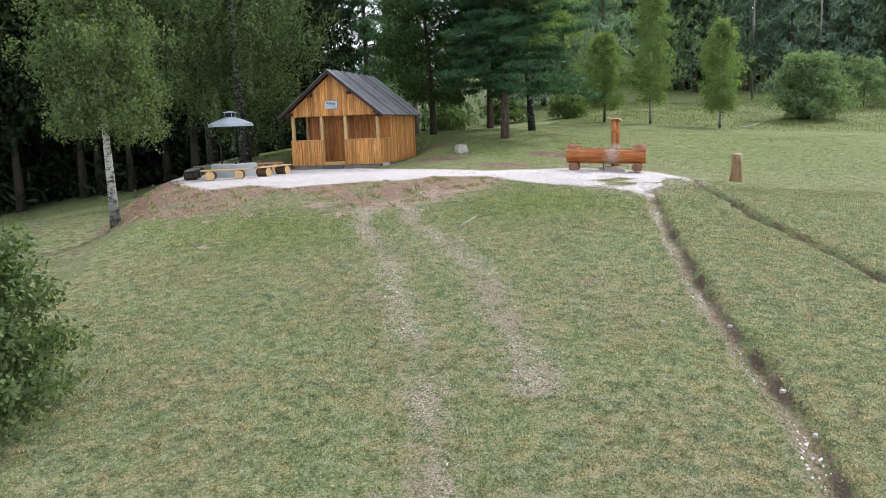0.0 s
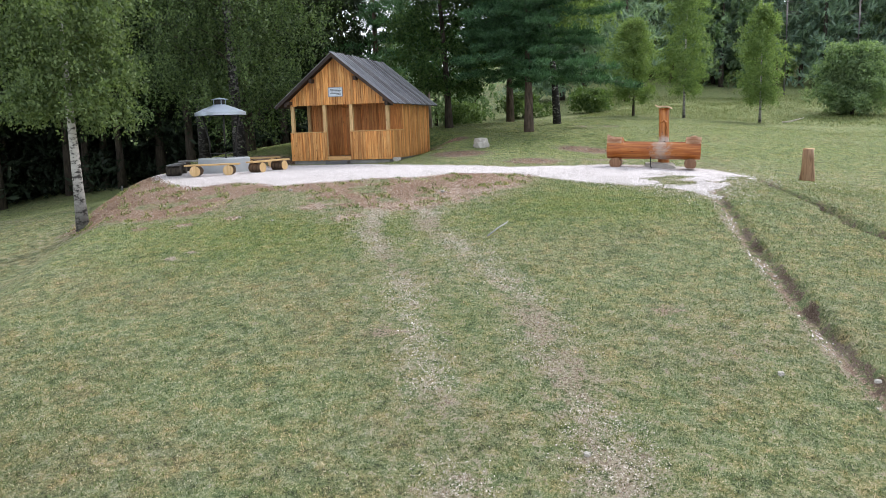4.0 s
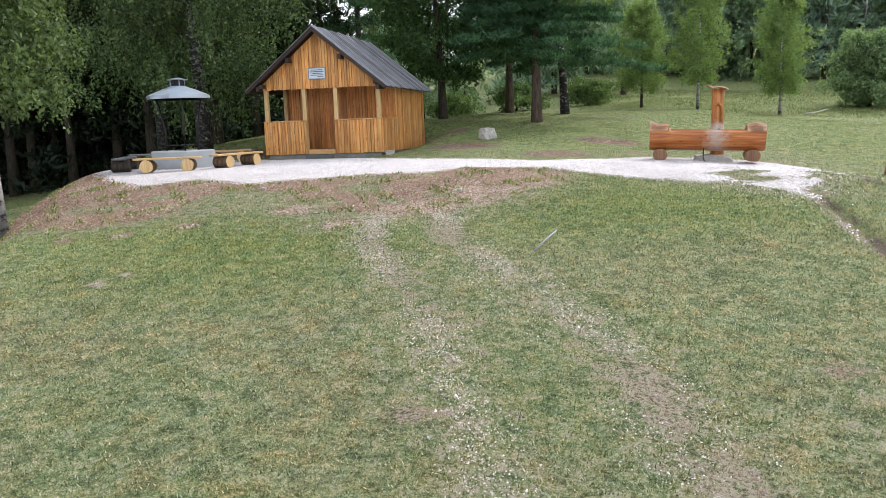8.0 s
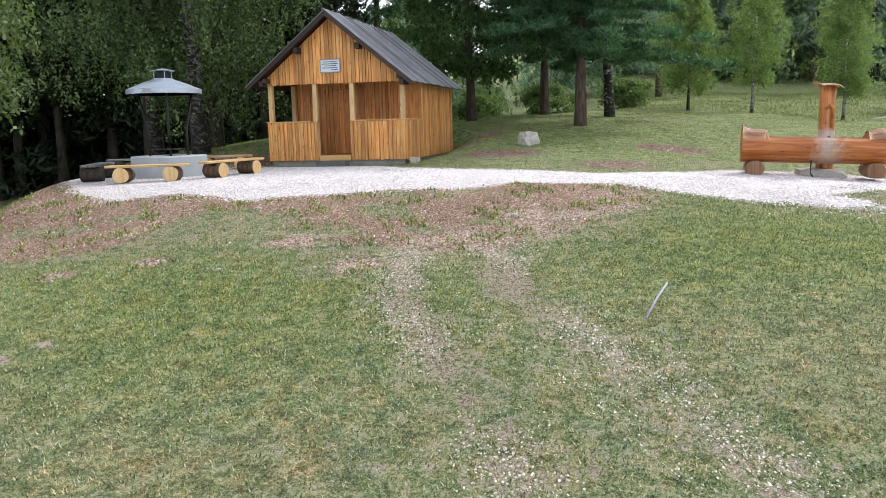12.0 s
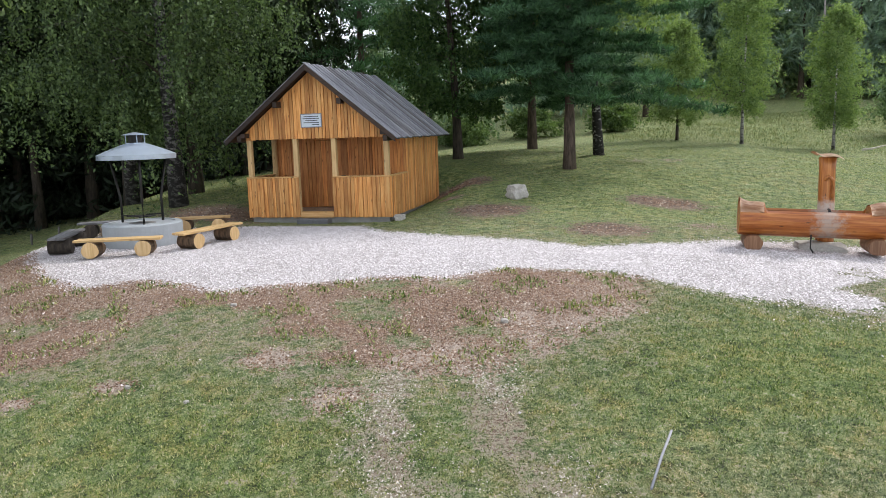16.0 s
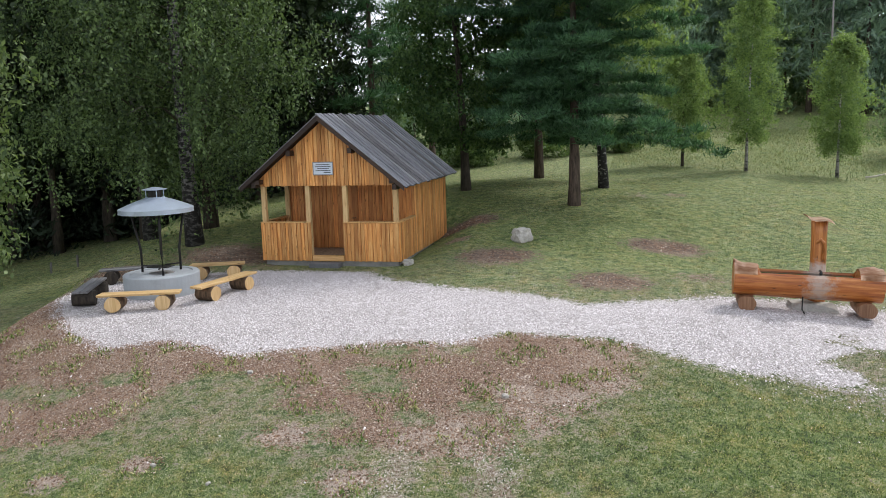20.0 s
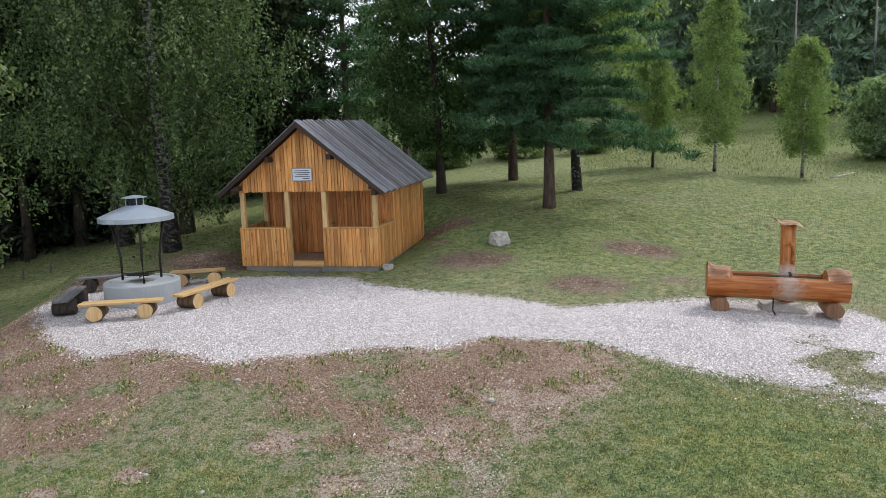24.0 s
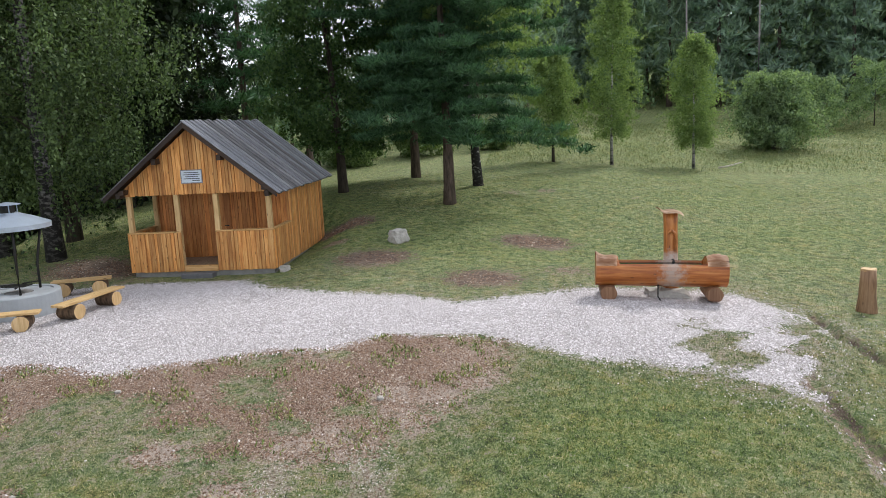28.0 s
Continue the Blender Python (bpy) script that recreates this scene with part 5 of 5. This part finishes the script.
for x, y, kinds in SPOTS:
    src = rw.choice(kinds)
    to = math.degrees(math.atan2(10 - x, y + 20))   # a thin place in the wood lets the sky through
    if 12 < to < 21.5 and kinds is not FAR_WOOD and y > 12:
        continue
    size = rw.uniform(0.8, 1.15) * (0.5 if 11.5 < to < 22 and kinds is FAR_WOOD else 1.0)
    copy_thing(src, at_ground(x, y, rw.uniform(0, 360), size))
for x, y, s in ((-7.2, 24.0, 0.34), (-5.0, 26.5, 0.42), (-3.4, 22.0, 0.3), (-1.6, 27.5, 0.4), (0.6, 31.0, 0.42), (-8.5, 29.0, 0.45)):   # low growth behind the hut
    copy_thing(FAR_WOOD[0], at_ground(x, y, rw.uniform(0, 360), s))


# ---- loose cover: grass blades, gravel chips, clods, stones ----
def scatter_points(n, x0, x1, y0, y1, rng, keep):
    x, y = rng.uniform(x0, x1, n), rng.uniform(y0, y1, n)
    k = keep(x, y, rng.uniform(0, 1, n))
    x, y = x[k], y[k]
    return x, y, land(x, y) - carve(x, y)


def blades(name, label, n, box4, size, seed, keep, material=None):
    rng = np.random.default_rng(seed)
    x, y, z = scatter_points(n, *box4, rng, keep)
    m = len(x)
    a, lean, s = rng.uniform(0, 6.283, m), rng.uniform(0.15, 1.25, m), size * rng.uniform(0.5, 1.4, m)
    base = np.stack([x, y, z - 0.004], -1)
    side = np.stack([-np.sin(a), np.cos(a), np.zeros(m)], -1) * (s * (0.17 if size < 0.1 else 0.05))[:, None]
    tip = np.stack([np.cos(a) * np.sin(lean), np.sin(a) * np.sin(lean), np.cos(lean) * 0.8], -1) * s[:, None]
    v = np.stack([base - side, base + side, base + tip], 1).reshape(-1, 3)
    return tagged(quick_mesh(name, v, 3, material or M_BLADES), label, "grass", kind="stuff")


def grassy(x, y, r):
    gr, so, we = masks(x, y)
    return (gr + 0.25 * (r - 0.5) < 0.42) & (so + 0.5 * (r - 0.5) < 0.4) & (we < 0.25 + 0.75 * r) & ~((x > -0.1) & (x < HW + 0.1) & (y > -0.1) & (y < HD + 0.1))


def chips(name, label, category, n, box4, size, seed, keep, material, flat=0.6):
    rng = np.random.default_rng(seed)
    x, y, z = scatter_points(n, *box4, rng, keep)
    m = len(x)
    c = np.stack([x, y, z], -1)
    s = size * rng.uniform(0.5, 1.5, m) ** 1.3
    a = rng.uniform(0, 6.283, m)
    ring = []
    for k in range(4):
        an = a + k * 1.5708 + rng.uniform(-0.4, 0.4, m)
        ring.append(c + np.stack([np.cos(an), np.sin(an), np.full(m, -0.25)], -1) * (s * rng.uniform(0.7, 1.2, m))[:, None])
    peak = c + np.stack([rng.uniform(-0.4, 0.4, m), rng.uniform(-0.4, 0.4, m), np.full(m, flat)], -1) * s[:, None]
    v = np.stack([p for k in range(4) for p in (ring[k], ring[(k + 1) % 4], peak)], 1)
    # the four faces of a chip share its corners, so that each chip is one island
    me = bpy.data.meshes.new(name)
    verts = np.stack(ring + [peak], 1).reshape(-1, 3)
    idx = (np.arange(m)[:, None] * 5 + np.array([0, 1, 4, 1, 2, 4, 2, 3, 4, 3, 0, 4])).ravel()
    me.vertices.add(len(verts))
    me.vertices.foreach_set("co", verts.astype(np.float32).ravel())
    me.loops.add(len(idx))
    me.loops.foreach_set("vertex_index", idx.astype(np.int32))
    me.polygons.add(len(idx) // 3)
    me.polygons.foreach_set("loop_start", np.arange(0, len(idx), 3, dtype=np.int32))
    me.polygons.foreach_set("loop_total", np.full(len(idx) // 3, 3, np.int32))
    me.materials.append(material)
    me.update(calc_edges=True)
    return tagged(new(name, me), label, category, kind="stuff")


def faded(x, y, r, box4, wide=3.0):
    """Thins a scattered field out towards the edges of its box."""
    x0, x1, y0, y1 = box4
    edge = np.minimum(np.minimum(x - x0, x1 - x), np.minimum(y - y0, y1 - y))
    return (r * 7.13) % 1.0 < edge / wide


def spill(x, y):
    """How thick the gravel lies outside its own outline: a narrow ragged fringe, wide and thin towards the gully."""
    d = -inside(x, y, GRAVEL)
    wide = 0.22 + 0.5 / (1 + np.exp(-(x - 11.8) / 0.7))
    return np.where(d > -0.3, 0.55 * np.exp(-(np.maximum(d, 0) / wide) ** 2) * (0.35 + 0.9 * noise_field(x * 0.8, y * 0.8)), 0.0) * (y < -2.0)


def noise_field(x, y):
    return 0.5 + 0.2 * np.sin(4.1 * x + 1.3 * np.sin(2.9 * y)) + 0.18 * np.sin(5.3 * y - 2.2 * x + 0.7) + 0.16 * np.sin(9.7 * x + 7.9 * y)


blades("meadow_grass", "short mown meadow grass with dry straw-coloured blades", 680000, (1.0, 23.0, -25.0, -4.0), 0.041, 51, lambda x, y, r: grassy(x, y, r) & faded(x, y, r, (1.0, 23.0, -25.0, -4.0)) & (lushness(x, y) < 0.2 + 0.8 * r))
blades("lush_grass", "thick deep-green grass near the gravel", 330000, (-2.0, 18.0, -15.0, -6.0), 0.042, 58, lambda x, y, r: grassy(x, y, r) & (lushness(x, y) > 0.15 + 0.7 * r), M_LUSH)
blades("far_grass", "short meadow grass round the hut and mound", 300000, (-9.0, 28.0, -11.0, 17.0), 0.045, 52, lambda x, y, r: grassy(x, y, r) & faded(x, y, r, (-9.0, 28.0, -11.0, 17.0), 5.0), M_LUSH)
blades("tall_grass", "uncut pale meadow grass below the young birches", 110000, (8.0, 42.0, 18.0, 46.0), 0.18, 53, lambda x, y, r: (x > 9) & (r < np.clip((y - 17) / 8, 0, 1)), M_HAY)
chips("gravel", "crushed white limestone gravel", "gravel", 170000, (-3.6, 17.2, -8.8, -0.4), 0.018, 54, lambda x, y, r: masks(x, y)[0] + 0.5 * (r - 0.5) > 0.5, M_CHIPS)
chips("spilt_gravel", "pale gravel spilt over the grass along the edge", "gravel", 60000, (-4.0, 18.0, -9.6, -0.6), 0.015, 65, lambda x, y, r: spill(x, y) > r, M_CHIPS)
chips("clods", "brown earth clods and small stones on the bare mound", "soil", 80000, (-4.4, 11.0, -11.6, -5.0), 0.018, 55, lambda x, y, r: (masks(x, y)[1] + 0.5 * (r - 0.5) > 0.45) & (masks(x, y)[0] < 0.6), M_CLODS)
chips("strewn_stones", "small pale stones strewn over grass and earth", "stones", 1500, (-3.5, 17.0, -24.0, -5.0), 0.02, 56, lambda x, y, r: (masks(x, y)[2] + masks(x, y)[1] * 0.6 > 0.25 + 0.9 * r), M_CHIPS)
chips("track_stones", "crushed pale stone trodden into the worn tracks", "stones", 110000, (6.5, 14.0, -23.0, -9.8), 0.011, 59, lambda x, y, r: (np.minimum(seg_dist(x, y, TRACK_A) * 1.5, seg_dist(x, y, TRACK_B)) < 0.75 * r) & (noise_field(x * 0.5, y * 0.4) > 0.2 + 0.35 * r), M_TRODDEN)
chips("gully_stones", "pale stones in the washed-out gully", "stones", 11000, (14.2, 17.6, -24.0, -5.2), 0.022, 57, lambda x, y, r: (seg_dist(x + 0.08, y, GULLY) < 0.2 * r * (0.6 + 0.5 * np.sin(2.3 * y))), M_CHIPS)
for i, (x, y, s) in enumerate(((8.22, -8.55, 0.07), (3.8, -11.0, 0.05), (3.84, -8.26, 0.06), (4.8, -11.3, 0.04), (14.97, -17.2, 0.06), (12.66, -19.6, 0.05), (16.1, -17.2, 0.05), (16.6, -19.4, 0.06), (16.8, -20.6, 0.05))):
    build_rock("field_stone", "white field stone lying in the short grass", x, y, (s, s * 0.8, s * 0.6), 3.0 + i, s * 0.25)
stick = part("stick", tube([(10.12, -12.25, top(10.12, -12.25) + 0.02), (10.24, -11.7, top(10.24, -11.7) + 0.03), (10.36, -11.2, top(10.36, -11.2) + 0.02)], 0.014, 6), M_POLE)
tagged(stick, "bare grey stick lying in the grass", "stick")
fx, fy = 21.3, 20.2
branch = part("fallen_branch", tube([(fx - 0.55, fy, top(fx - 0.55, fy) + 0.12), (fx - 0.1, fy + 0.1, top(fx, fy) + 0.2), (fx + 0.6, fy + 0.05, top(fx + 0.6, fy) + 0.42)], [0.05, 0.045, 0.02], 7), M_PALEBRANCH)
tagged(branch, "pale barkless branch lying in the tall grass", "branch")
chips("bare_clods", "dark crumbled earth in the bare patches of the lawn", "soil", 75000, (-5.2, 13.0, -4.0, 6.5), 0.026, 61, lambda x, y, r: (damp_and_shade(x, y) > 0.3 + 0.5 * r) & (masks(x, y)[0] < 0.4) & ~((x > -0.1) & (x < HW + 0.1) & (y > -0.1) & (y < HD)), M_CLODS)
chips("fallen_leaves", "small brown fallen leaves scattered over the lawn", "leaves", 9000, (4.2, 17.0, -2.4, 12.0), 0.02, 62, lambda x, y, r: r < np.exp(-(((x - 8.0) / 5.0) ** 2 + ((y - 3.0) / 5.5) ** 2)), M_CLODS, 0.15)
chips("leaf_litter", "pale dry leaf flakes strewn over the bare mound", "leaves", 15000, (-4.4, 10.6, -11.8, -5.0), 0.02, 63, lambda x, y, r: (masks(x, y)[1] > 0.35 + 0.5 * r) & (masks(x, y)[0] < 0.5), M_FLAKES, 0.12)
blades("earth_tufts", "small green tufts sprouting from the bare mound", 60000, (-4.0, 11.0, -11.8, -6.0), 0.075, 64, lambda x, y, r: (masks(x, y)[1] > 0.3) & (masks(x, y)[0] < 0.5) & (noise_field(x, y) > 0.52 + 0.35 * r), M_LUSH)
